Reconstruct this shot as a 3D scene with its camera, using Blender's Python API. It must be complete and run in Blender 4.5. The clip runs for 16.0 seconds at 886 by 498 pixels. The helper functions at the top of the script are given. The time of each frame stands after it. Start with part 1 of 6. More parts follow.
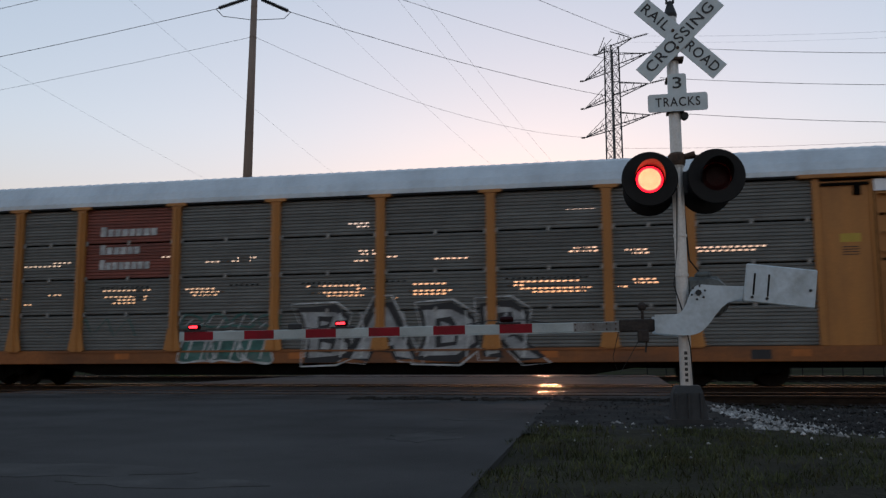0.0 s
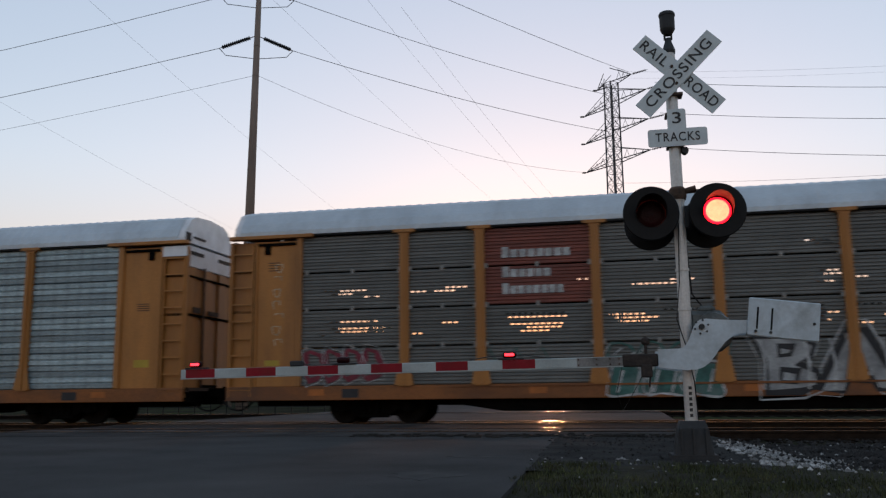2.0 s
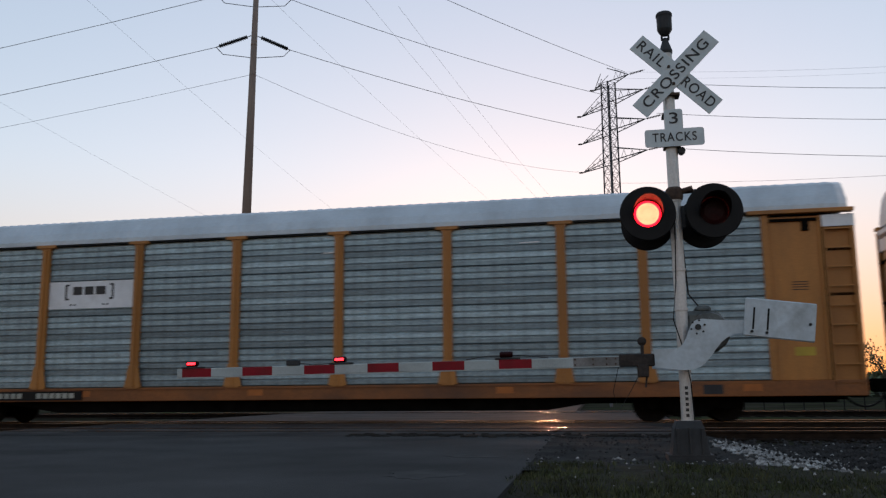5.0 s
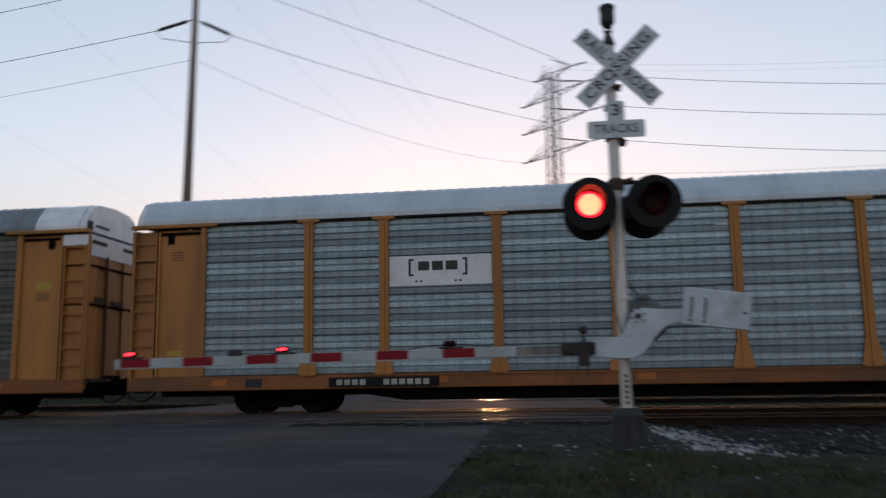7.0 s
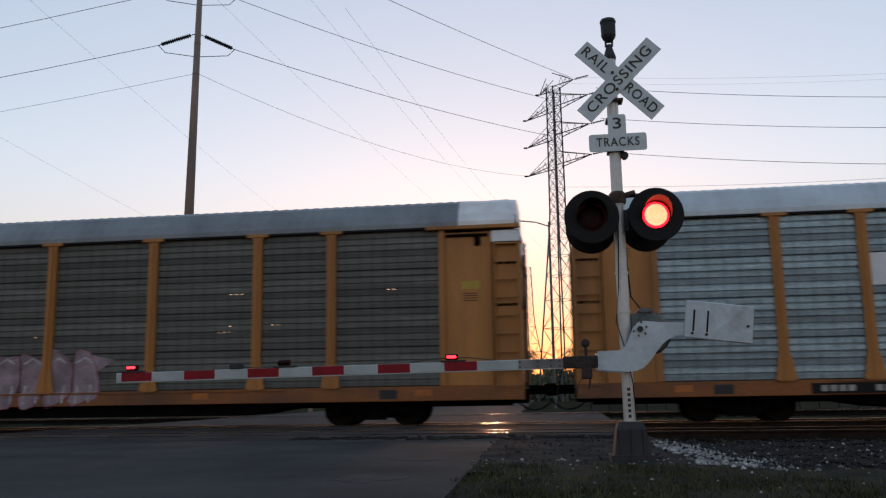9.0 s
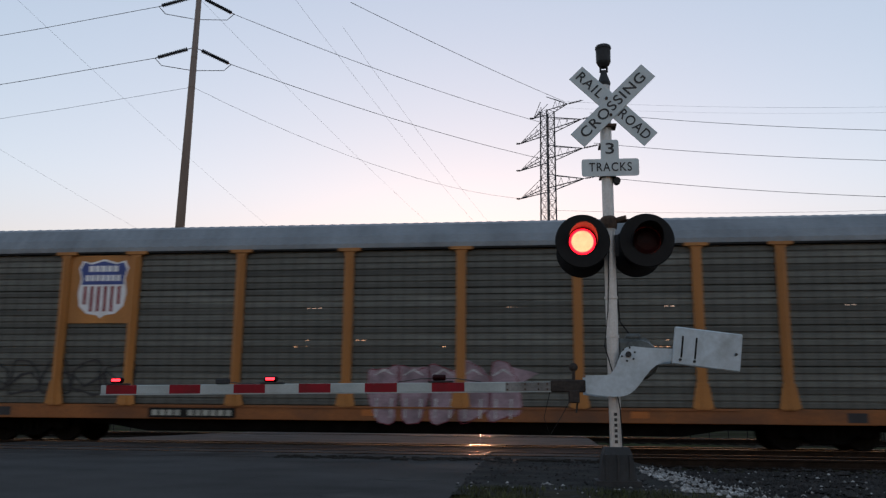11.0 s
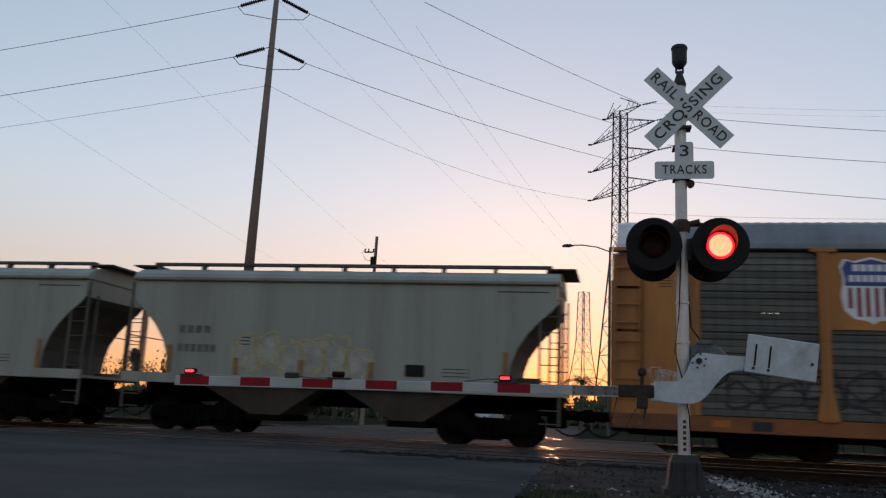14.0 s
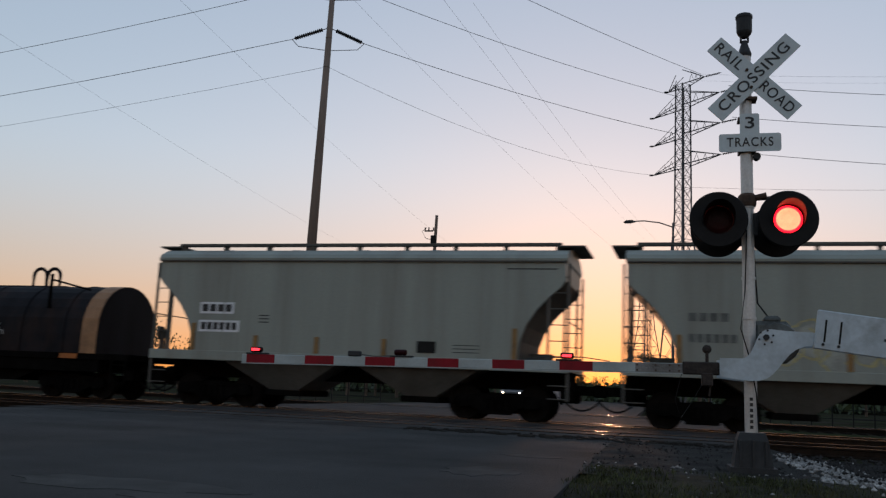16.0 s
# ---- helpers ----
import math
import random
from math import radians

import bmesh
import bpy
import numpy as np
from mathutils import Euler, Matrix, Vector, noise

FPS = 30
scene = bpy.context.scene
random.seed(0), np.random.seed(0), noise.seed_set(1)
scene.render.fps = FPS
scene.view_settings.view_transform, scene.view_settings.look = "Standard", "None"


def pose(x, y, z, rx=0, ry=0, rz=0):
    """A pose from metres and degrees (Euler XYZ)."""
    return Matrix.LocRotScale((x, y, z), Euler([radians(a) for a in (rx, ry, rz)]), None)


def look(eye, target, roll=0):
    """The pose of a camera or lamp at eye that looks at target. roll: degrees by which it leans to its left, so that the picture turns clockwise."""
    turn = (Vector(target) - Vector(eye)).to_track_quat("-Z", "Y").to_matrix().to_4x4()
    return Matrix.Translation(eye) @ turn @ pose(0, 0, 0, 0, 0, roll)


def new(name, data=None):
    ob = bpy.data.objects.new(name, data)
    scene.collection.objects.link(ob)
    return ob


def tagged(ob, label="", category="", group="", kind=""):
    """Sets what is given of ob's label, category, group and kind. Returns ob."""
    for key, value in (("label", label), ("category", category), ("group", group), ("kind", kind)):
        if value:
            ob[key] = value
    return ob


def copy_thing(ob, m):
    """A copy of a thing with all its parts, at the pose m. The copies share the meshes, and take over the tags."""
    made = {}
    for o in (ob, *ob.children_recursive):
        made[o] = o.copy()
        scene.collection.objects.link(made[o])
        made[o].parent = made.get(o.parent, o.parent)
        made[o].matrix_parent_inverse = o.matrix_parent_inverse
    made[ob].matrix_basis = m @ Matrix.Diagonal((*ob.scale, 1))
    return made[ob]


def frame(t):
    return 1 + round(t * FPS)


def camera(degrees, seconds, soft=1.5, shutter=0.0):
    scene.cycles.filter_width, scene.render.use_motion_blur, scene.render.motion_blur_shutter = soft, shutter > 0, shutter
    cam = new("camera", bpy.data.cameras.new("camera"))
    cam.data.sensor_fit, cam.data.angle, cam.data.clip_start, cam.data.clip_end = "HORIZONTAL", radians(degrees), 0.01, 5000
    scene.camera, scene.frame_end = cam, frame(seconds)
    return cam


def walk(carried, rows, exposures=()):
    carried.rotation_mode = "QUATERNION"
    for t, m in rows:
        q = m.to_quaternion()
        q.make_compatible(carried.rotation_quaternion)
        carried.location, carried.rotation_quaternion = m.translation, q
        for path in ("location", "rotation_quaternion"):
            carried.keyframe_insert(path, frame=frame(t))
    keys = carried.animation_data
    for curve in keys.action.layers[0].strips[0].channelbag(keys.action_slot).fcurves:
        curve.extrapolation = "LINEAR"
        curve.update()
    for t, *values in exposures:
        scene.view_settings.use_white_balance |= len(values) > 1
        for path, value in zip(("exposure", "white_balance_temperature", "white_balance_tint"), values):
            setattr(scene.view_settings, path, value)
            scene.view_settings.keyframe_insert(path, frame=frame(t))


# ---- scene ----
# The camera: hand-held on one spot beside the road, seconds, yaw, pitch, roll.
cam = camera(54, 16.0, soft=1.3, shutter=0.5)
EYE = (0.0, 0.0, 0.70)
TURNS = [
    (0.0, 9.837, 7.196, 0.256),
    (0.1, 9.83, 7.05, 0.250),
    (0.2, 9.90, 9.35, 0.500),
    (0.3, 9.92, 9.65, 0.600),
    (0.5, 9.928, 9.650, 0.610),
    (1.0, 9.925, 9.705, 0.598),
    (1.5, 9.982, 9.706, 0.587),
    (2.0, 10.019, 9.541, 0.581),
    (2.5, 10.028, 9.545, 0.575),
    (3.0, 10.029, 9.572, 0.683),
    (3.5, 10.000, 9.555, 0.600),
    (4.0, 9.982, 9.543, 0.611),
    (4.5, 9.977, 9.542, 0.582),
    (6.8, 8.690, 9.338, 0.035),
    (6.9, 8.25, 9.25, 0.100),
    (7.0, 6.120, 8.772, 0.885),
    (7.1, 5.221, 9.032, 2.212),
    (7.2, 5.45, 9.30, 1.800),
    (7.5, 6.592, 9.415, 0.830),
    (8.0, 6.256, 9.682, 0.752),
    (8.5, 6.624, 9.724, 0.542),
    (9.0, 6.247, 9.640, 0.880),
    (9.5, 5.196, 10.206, 0.101),
    (10.0, 5.198, 10.310, -0.073),
    (10.2, 4.881, 11.104, 0.046),
    (12.3, 7.15, 10.60, -2.400),
    (12.5, 7.593, 10.872, -2.506),
    (13.0, 9.131, 10.470, -2.232),
    (13.5, 8.392, 10.522, -2.817),
    (14.0, 9.583, 10.840, -2.547),
    (14.5, 9.690, 10.519, -2.405),
    (15.0, 10.138, 10.538, -2.138),
    (15.5, 12.679, 9.814, -2.297),
    (16.0, 13.609, 9.225, -2.521),
]
EXPOSURES = [(0.0, 2.04, 6350, 20), (3.0, 2.17, 6350, 20), (10.0, 2.15, 6350, 20), (13.5, 2.13, 6350, 20), (14.3, 1.84, 6230, 18), (16.0, 1.82, 6230, 18)]
walk(cam, [(t, pose(*EYE, 90 + p, r, w)) for t, w, p, r in TURNS], EXPOSURES)

# World and sun: just after the sun has touched the horizon behind the tracks.
SUN_AZ, SUN_EL = radians(-2.9), radians(1.6)
world = bpy.data.worlds.new("dusk")
scene.world = world
world.use_nodes = True
wn = world.node_tree
sky = wn.nodes.new("ShaderNodeTexSky")
sky.sky_type, sky.sun_disc = "NISHITA", False
sky.sun_elevation, sky.sun_rotation = SUN_EL, SUN_AZ
sky.altitude, sky.air_density, sky.dust_density, sky.ozone_density = 0, 1.0, 0.35, 1.8
wn.nodes["Background"].inputs["Strength"].default_value = 0.15
split, join = wn.nodes.new("ShaderNodeSeparateColor"), wn.nodes.new("ShaderNodeCombineColor")
wn.links.new(sky.outputs["Color"], split.inputs[0])
for k, power in enumerate((0.55, 0.50, 0.46)):  # evening haze evens out the sky and warms its glow
    soft_sky = wn.nodes.new("ShaderNodeMath")
    soft_sky.operation = "POWER"
    soft_sky.inputs[1].default_value = power
    wn.links.new(split.outputs[k], soft_sky.inputs[0])
    wn.links.new(soft_sky.outputs[0], join.inputs[k])
way = wn.nodes.new("ShaderNodeTexCoord")
part_of = wn.nodes.new("ShaderNodeSeparateXYZ")
wn.links.new(way.outputs["Generated"], part_of.inputs[0])
low = wn.nodes.new("ShaderNodeMapRange")
low.interpolation_type = "SMOOTHSTEP"
low.inputs["From Min"].default_value, low.inputs["From Max"].default_value = -0.02, 0.27
low.inputs["To Min"].default_value, low.inputs["To Max"].default_value = 1.0, 0.0
wn.links.new(part_of.outputs[2], low.inputs["Value"])
haze = wn.nodes.new("ShaderNodeMix")     # dust low over the horizon takes out the blue all round
haze.data_type, haze.blend_type = "RGBA", "MULTIPLY"
wn.links.new(low.outputs[0], haze.inputs["Factor"])
wn.links.new(join.outputs[0], haze.inputs[6])
haze.inputs[7].default_value = (0.80, 0.50, 0.37, 1)
wn.links.new(haze.outputs[2], wn.nodes["Background"].inputs["Color"])
lamp = bpy.data.lights.new("sun", "SUN")
lamp.energy, lamp.angle, lamp.color = 0.15, radians(2.0), (1.0, 0.50, 0.24)
sun = new("sun", lamp)
sun_way = Vector((math.sin(SUN_AZ) * math.cos(SUN_EL), math.cos(SUN_AZ) * math.cos(SUN_EL), math.sin(SUN_EL)))
sun.matrix_world = look(sun_way * 100, (0, 0, 0))

# Materials: procedural, two scales of variation and a fine relief.
def mat(name, color, rough=0.6, metal=0.0, vary=0.25, scale=3.0, stretch=(1, 1, 1), fine=40.0, bump=0.15, dirt=None, dirt_amount=0.0, spec=0.5, per=0.0, island=0.0, bands=None):
    m = bpy.data.materials.new(name)
    m.use_nodes = True
    nt = m.node_tree
    b = nt.nodes["Principled BSDF"]
    co = nt.nodes.new("ShaderNodeTexCoord")
    mp = nt.nodes.new("ShaderNodeMapping")
    mp.inputs["Scale"].default_value = stretch
    nt.links.new(co.outputs["Object"], mp.inputs["Vector"])
    big = nt.nodes.new("ShaderNodeTexNoise")
    big.inputs["Scale"].default_value, big.inputs["Detail"].default_value = scale, 5
    small = nt.nodes.new("ShaderNodeTexNoise")
    small.inputs["Scale"].default_value, small.inputs["Detail"].default_value = fine, 3
    nt.links.new(mp.outputs[0], big.inputs["Vector"])
    nt.links.new(co.outputs["Object"], small.inputs["Vector"])
    ramp = nt.nodes.new("ShaderNodeMapRange")
    ramp.inputs["From Min"].default_value, ramp.inputs["From Max"].default_value = 0.3, 0.7
    ramp.inputs["To Min"].default_value, ramp.inputs["To Max"].default_value = 1 - vary, 1 + vary
    nt.links.new(big.outputs["Fac"], ramp.inputs["Value"])
    fr = nt.nodes.new("ShaderNodeMapRange")
    fr.inputs["From Min"].default_value, fr.inputs["From Max"].default_value = 0.3, 0.7
    fr.inputs["To Min"].default_value, fr.inputs["To Max"].default_value = 1 - vary * 0.5, 1 + vary * 0.5
    nt.links.new(small.outputs["Fac"], fr.inputs["Value"])
    mul = nt.nodes.new("ShaderNodeMath")
    mul.operation = "MULTIPLY"
    nt.links.new(ramp.outputs[0], mul.inputs[0])
    nt.links.new(fr.outputs[0], mul.inputs[1])
    last = mul.outputs[0]
    if per:
        info = nt.nodes.new("ShaderNodeObjectInfo")
        pr = nt.nodes.new("ShaderNodeMapRange")
        pr.inputs["To Min"].default_value, pr.inputs["To Max"].default_value = 1 - per, 1 + per
        nt.links.new(info.outputs["Random"], pr.inputs["Value"])
        m2 = nt.nodes.new("ShaderNodeMath")
        m2.operation = "MULTIPLY"
        nt.links.new(last, m2.inputs[0])
        nt.links.new(pr.outputs[0], m2.inputs[1])
        last = m2.outputs[0]
    if island:
        geo = nt.nodes.new("ShaderNodeNewGeometry")
        ir = nt.nodes.new("ShaderNodeMapRange")
        ir.inputs["To Min"].default_value, ir.inputs["To Max"].default_value = 1 - island, 1 + island
        nt.links.new(geo.outputs["Random Per Island"], ir.inputs["Value"])
        m3 = nt.nodes.new("ShaderNodeMath")
        m3.operation = "MULTIPLY"
        nt.links.new(last, m3.inputs[0])
        nt.links.new(ir.outputs[0], m3.inputs[1])
        last = m3.outputs[0]
    if bands:  # upright marks of the frame behind the sheet: how many to the metre, how strong
        wv = nt.nodes.new("ShaderNodeTexWave")
        wv.bands_direction, wv.wave_profile = "X", "SIN"
        wv.inputs["Scale"].default_value, wv.inputs["Distortion"].default_value, wv.inputs["Detail"].default_value = bands[0], 1.2, 1.0
        nt.links.new(co.outputs["Object"], wv.inputs["Vector"])
        wr = nt.nodes.new("ShaderNodeMapRange")
        wr.inputs["From Min"].default_value, wr.inputs["From Max"].default_value = 0.0, 0.45
        wr.inputs["To Min"].default_value, wr.inputs["To Max"].default_value = 1 - bands[1], 1.0
        nt.links.new(wv.outputs["Fac"], wr.inputs["Value"])
        m4 = nt.nodes.new("ShaderNodeMath")
        m4.operation = "MULTIPLY"
        nt.links.new(last, m4.inputs[0])
        nt.links.new(wr.outputs[0], m4.inputs[1])
        last = m4.outputs[0]
    sc = nt.nodes.new("ShaderNodeVectorMath")
    sc.operation = "SCALE"
    sc.inputs[0].default_value = color
    nt.links.new(last, sc.inputs["Scale"])
    out = sc.outputs[0]
    if dirt:
        dn = nt.nodes.new("ShaderNodeTexNoise")
        dn.inputs["Scale"].default_value, dn.inputs["Detail"].default_value = scale * 0.7, 8
        dn.inputs["Roughness"].default_value = 0.65
        nt.links.new(mp.outputs[0], dn.inputs["Vector"])
        dr = nt.nodes.new("ShaderNodeMapRange")
        dr.inputs["From Min"].default_value, dr.inputs["From Max"].default_value = 0.48, 0.72
        dr.inputs["To Max"].default_value = dirt_amount
        nt.links.new(dn.outputs["Fac"], dr.inputs["Value"])
        mx = nt.nodes.new("ShaderNodeMix")
        mx.data_type = "RGBA"
        nt.links.new(dr.outputs[0], mx.inputs["Factor"])
        nt.links.new(out, mx.inputs[6])
        mx.inputs[7].default_value = (*dirt, 1)
        out = mx.outputs[2]
    nt.links.new(out, b.inputs["Base Color"])
    b.inputs["Roughness"].default_value, b.inputs["Metallic"].default_value = rough, metal
    b.inputs["Specular IOR Level"].default_value = spec
    if bump:
        bp = nt.nodes.new("ShaderNodeBump")
        bp.inputs["Strength"].default_value, bp.inputs["Distance"].default_value = bump, 0.02
        nt.links.new(small.outputs["Fac"], bp.inputs["Height"])
        nt.links.new(bp.outputs[0], b.inputs["Normal"])
    return m


def glow(name, color, strength, rings=0.0):
    m = bpy.data.materials.new(name)
    m.use_nodes = True
    nt = m.node_tree
    b = nt.nodes["Principled BSDF"]
    b.inputs["Base Color"].default_value = (*color, 1)
    b.inputs["Roughness"].default_value = 0.3
    b.inputs["Emission Color"].default_value = (*color, 1)
    b.inputs["Emission Strength"].default_value = strength
    if rings:
        co = nt.nodes.new("ShaderNodeTexCoord")
        wv = nt.nodes.new("ShaderNodeTexVoronoi")
        wv.inputs["Scale"].default_value = rings
        nt.links.new(co.outputs["Object"], wv.inputs["Vector"])
        mr = nt.nodes.new("ShaderNodeMapRange")
        mr.inputs["From Max"].default_value = 0.75
        mr.inputs["To Min"].default_value, mr.inputs["To Max"].default_value = strength * 1.6, strength * 0.35
        nt.links.new(wv.outputs["Distance"], mr.inputs["Value"])
        nt.links.new(mr.outputs[0], b.inputs["Emission Strength"])
    return m


ASPHALT = mat("asphalt", (0.059, 0.058, 0.057), 0.9, vary=0.34, scale=0.5, fine=140, bump=0.8, dirt=(0.078, 0.076, 0.073), dirt_amount=0.5, spec=0.12)
APRON = mat("gravel_apron", (0.034, 0.033, 0.031), 0.95, vary=0.4, scale=1.6, fine=60, bump=0.8, dirt=(0.026, 0.025, 0.022), dirt_amount=0.7, spec=0.1)
PANEL_ROAD = mat("crossing_panel", (0.066, 0.064, 0.062), 0.8, vary=0.35, scale=0.9, fine=50, bump=0.45, dirt=(0.038, 0.034, 0.032), dirt_amount=0.8, per=0.2, spec=0.02)
PATCH = mat("road_patch", (0.05, 0.049, 0.047), 0.8, vary=0.4, scale=2.5, fine=60, bump=0.4, dirt=(0.04, 0.04, 0.04), dirt_amount=0.9, spec=0.12)
DECK_ASPHALT = mat("polished_asphalt", (0.05, 0.048, 0.047), 0.8, vary=0.35, scale=0.8, fine=60, bump=0.3, dirt=(0.038, 0.036, 0.034), dirt_amount=0.6, spec=0.03)
FADED = mat("faded_spray", (0.33, 0.335, 0.29), 0.7, vary=0.25, scale=3, fine=20, bump=0, dirt=(0.27, 0.28, 0.24), dirt_amount=0.9)
EARTH = mat("dry_earth", (0.034, 0.031, 0.023), 0.95, vary=0.45, scale=0.25, fine=8, bump=0.6, dirt=(0.04, 0.06, 0.02), dirt_amount=0.8, spec=0.0)
LAWN = mat("lawn_soil", (0.026, 0.025, 0.016), 0.95, vary=0.5, scale=1.2, fine=30, bump=0.8, dirt=(0.06, 0.05, 0.033), dirt_amount=0.6, spec=0.1)
GRASS = mat("grass_blades", (0.046, 0.052, 0.022), 0.8, vary=0.6, scale=2.6, fine=12, bump=0, dirt=(0.10, 0.085, 0.045), dirt_amount=0.6, spec=0.1, island=0.6)
BALLAST = mat("ballast_bed", (0.018, 0.017, 0.0155), 0.95, vary=0.5, scale=2.0, fine=25, bump=1.0, spec=0.0)
STONE_PALE = mat("pale_stone", (0.25, 0.245, 0.235), 0.9, vary=0.4, scale=4, fine=30, bump=0.3, spec=0.1, island=0.5)
STONE_DARK = mat("dark_stone", (0.034, 0.032, 0.031), 0.9, vary=0.55, scale=4, fine=30, bump=0.3, spec=0.05)
RAIL = mat("polished_rail", (0.56, 0.57, 0.62), 0.18, 1.0, vary=0.15, scale=2, fine=30, bump=0.05)
RAIL_RUST = mat("rusty_rail", (0.02, 0.013, 0.009), 0.7, 0.3, vary=0.4, scale=6, fine=40, bump=0.3, spec=0.1)
TIE = mat("tie_timber", (0.02, 0.0165, 0.014), 0.9, vary=0.5, scale=5, stretch=(1, 0.2, 1), fine=40, bump=0.6, per=0.25, spec=0.0)
CONCRETE = mat("concrete", (0.2, 0.195, 0.185), 0.9, vary=0.25, scale=3, fine=40, bump=0.4, dirt=(0.08, 0.07, 0.06), dirt_amount=0.7)
YELLOW = mat("yellow_paint", (0.39, 0.157, 0.03), 0.55, vary=0.2, scale=1.2, stretch=(1, 1, 0.2), fine=25, bump=0.08, dirt=(0.12, 0.052, 0.022), dirt_amount=0.6, per=0.1)
SILL_PAINT = mat("sill_paint", (0.21, 0.068, 0.012), 0.6, vary=0.3, scale=0.9, stretch=(0.5, 1, 1), fine=20, bump=0.1, dirt=(0.07, 0.032, 0.018), dirt_amount=0.85)
PANEL_GREY = mat("weathered_grey_panel", (0.13, 0.134, 0.127), 0.6, 0.15, vary=0.2, scale=1.3, stretch=(0.6, 1, 1.2), fine=30, bump=0.1, dirt=(0.07, 0.064, 0.058), dirt_amount=0.5, per=0.1, island=0.22)
PANEL_GALV = mat("galvanised_panel", (0.235, 0.315, 0.35), 0.42, 0.35, vary=0.48, scale=1.2, stretch=(0.16, 1, 2.2), fine=18, bump=0.05, dirt=(0.09, 0.13, 0.165), dirt_amount=0.85, per=0.2, island=0.45, bands=(0.8, 0.15))
PANEL_OLIVE = mat("grimy_olive_panel", (0.098, 0.102, 0.09), 0.6, 0.15, vary=0.34, scale=1.4, stretch=(0.2, 1, 2.6), fine=25, bump=0.1, dirt=(0.042, 0.044, 0.04), dirt_amount=0.8, per=0.12, island=0.34, bands=(0.9, 0.2))
PANEL_RED = mat("maroon_panel", (0.185, 0.05, 0.034), 0.6, vary=0.25, scale=1.5, stretch=(0.5, 1, 1.2), fine=30, bump=0.1, dirt=(0.08, 0.035, 0.03), dirt_amount=0.6, island=0.2)
ROOF_PALE = mat("pale_roof", (0.50, 0.55, 0.58), 0.5, 0.2, vary=0.12, scale=1.0, stretch=(1, 1, 0.4), fine=20, bump=0.06, dirt=(0.32, 0.34, 0.35), dirt_amount=0.5)
ROOF_GREY = mat("grey_roof", (0.20, 0.22, 0.235), 0.55, 0.2, vary=0.2, scale=1.0, stretch=(1, 1, 0.4), fine=20, bump=0.06, dirt=(0.12, 0.13, 0.14), dirt_amount=0.6)
WHITE = mat("white_paint", (0.72, 0.73, 0.74), 0.5, vary=0.08, scale=3, fine=30, bump=0.05, dirt=(0.4, 0.39, 0.37), dirt_amount=0.45)
SHEET_WHITE = mat("reflective_white_sheeting", (0.56, 0.62, 0.63), 0.35, vary=0.08, scale=5, fine=60, bump=0.03, spec=0.3, dirt=(0.40, 0.43, 0.43), dirt_amount=0.5)
BEAM_WHITE = mat("weathered_white_sheeting", (0.37, 0.415, 0.41), 0.4, vary=0.14, scale=3, fine=50, bump=0.04, spec=0.3, dirt=(0.24, 0.26, 0.25), dirt_amount=0.6)
SHEET_RED = mat("reflective_red_sheeting", (0.22, 0.004, 0.014), 0.35, vary=0.15, scale=5, fine=60, bump=0.03, spec=0.2, dirt=(0.12, 0.01, 0.014), dirt_amount=0.5)
BLACK = mat("black_paint", (0.006, 0.006, 0.0065), 0.55, vary=0.3, scale=5, fine=40, bump=0.05, spec=0.2)
LETTER = mat("black_lettering", (0.015, 0.015, 0.016), 0.5, vary=0.1, bump=0)
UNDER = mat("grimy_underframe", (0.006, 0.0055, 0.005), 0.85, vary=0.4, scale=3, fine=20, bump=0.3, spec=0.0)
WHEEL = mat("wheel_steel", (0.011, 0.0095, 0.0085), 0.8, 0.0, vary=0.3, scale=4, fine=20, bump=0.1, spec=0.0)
ALU = mat("aluminium_pole", (0.56, 0.55, 0.53), 0.5, 0.5, vary=0.18, scale=4, stretch=(1, 1, 0.3), fine=40, bump=0.1, dirt=(0.3, 0.28, 0.25), dirt_amount=0.6)
MOTOR = mat("weathered_grey_green_case", (0.10, 0.11, 0.105), 0.6, 0.2, vary=0.3, scale=6, fine=30, bump=0.15, dirt=(0.04, 0.035, 0.03), dirt_amount=0.8)
CAST = mat("grey_cast_iron", (0.024, 0.0255, 0.027), 0.65, 0.2, vary=0.3, scale=5, fine=30, bump=0.15)
ARM_STEEL = mat("pale_grey_steel", (0.46, 0.53, 0.57), 0.5, 0.1, vary=0.12, scale=4, fine=25, bump=0.08, dirt=(0.2, 0.21, 0.2), dirt_amount=0.55)
BRACKET = mat("dark_rusty_steel", (0.03, 0.022, 0.018), 0.75, 0.2, vary=0.5, scale=14, fine=40, bump=0.3)
RUST = mat("rusty_bracket", (0.075, 0.045, 0.03), 0.85, 0.1, vary=0.4, scale=9, fine=40, bump=0.3)
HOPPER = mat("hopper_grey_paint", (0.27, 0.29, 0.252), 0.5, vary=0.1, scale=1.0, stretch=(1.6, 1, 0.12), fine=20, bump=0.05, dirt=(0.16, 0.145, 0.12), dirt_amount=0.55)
# Darker copy of the hopper grey: shade of ends and fittings is in the colour.
HOPPER_DARK = mat("hopper_shaded_paint", (0.085, 0.08, 0.068), 0.7, vary=0.3, scale=1.2, fine=20, bump=0.1, dirt=(0.07, 0.06, 0.05), dirt_amount=0.8)
COIL = mat("dark_cover_paint", (0.011, 0.0105, 0.013), 0.7, vary=0.35, scale=1.4, stretch=(1, 1, 0.4), fine=20, bump=0.15, dirt=(0.05, 0.026, 0.018), dirt_amount=0.6, spec=0.12)
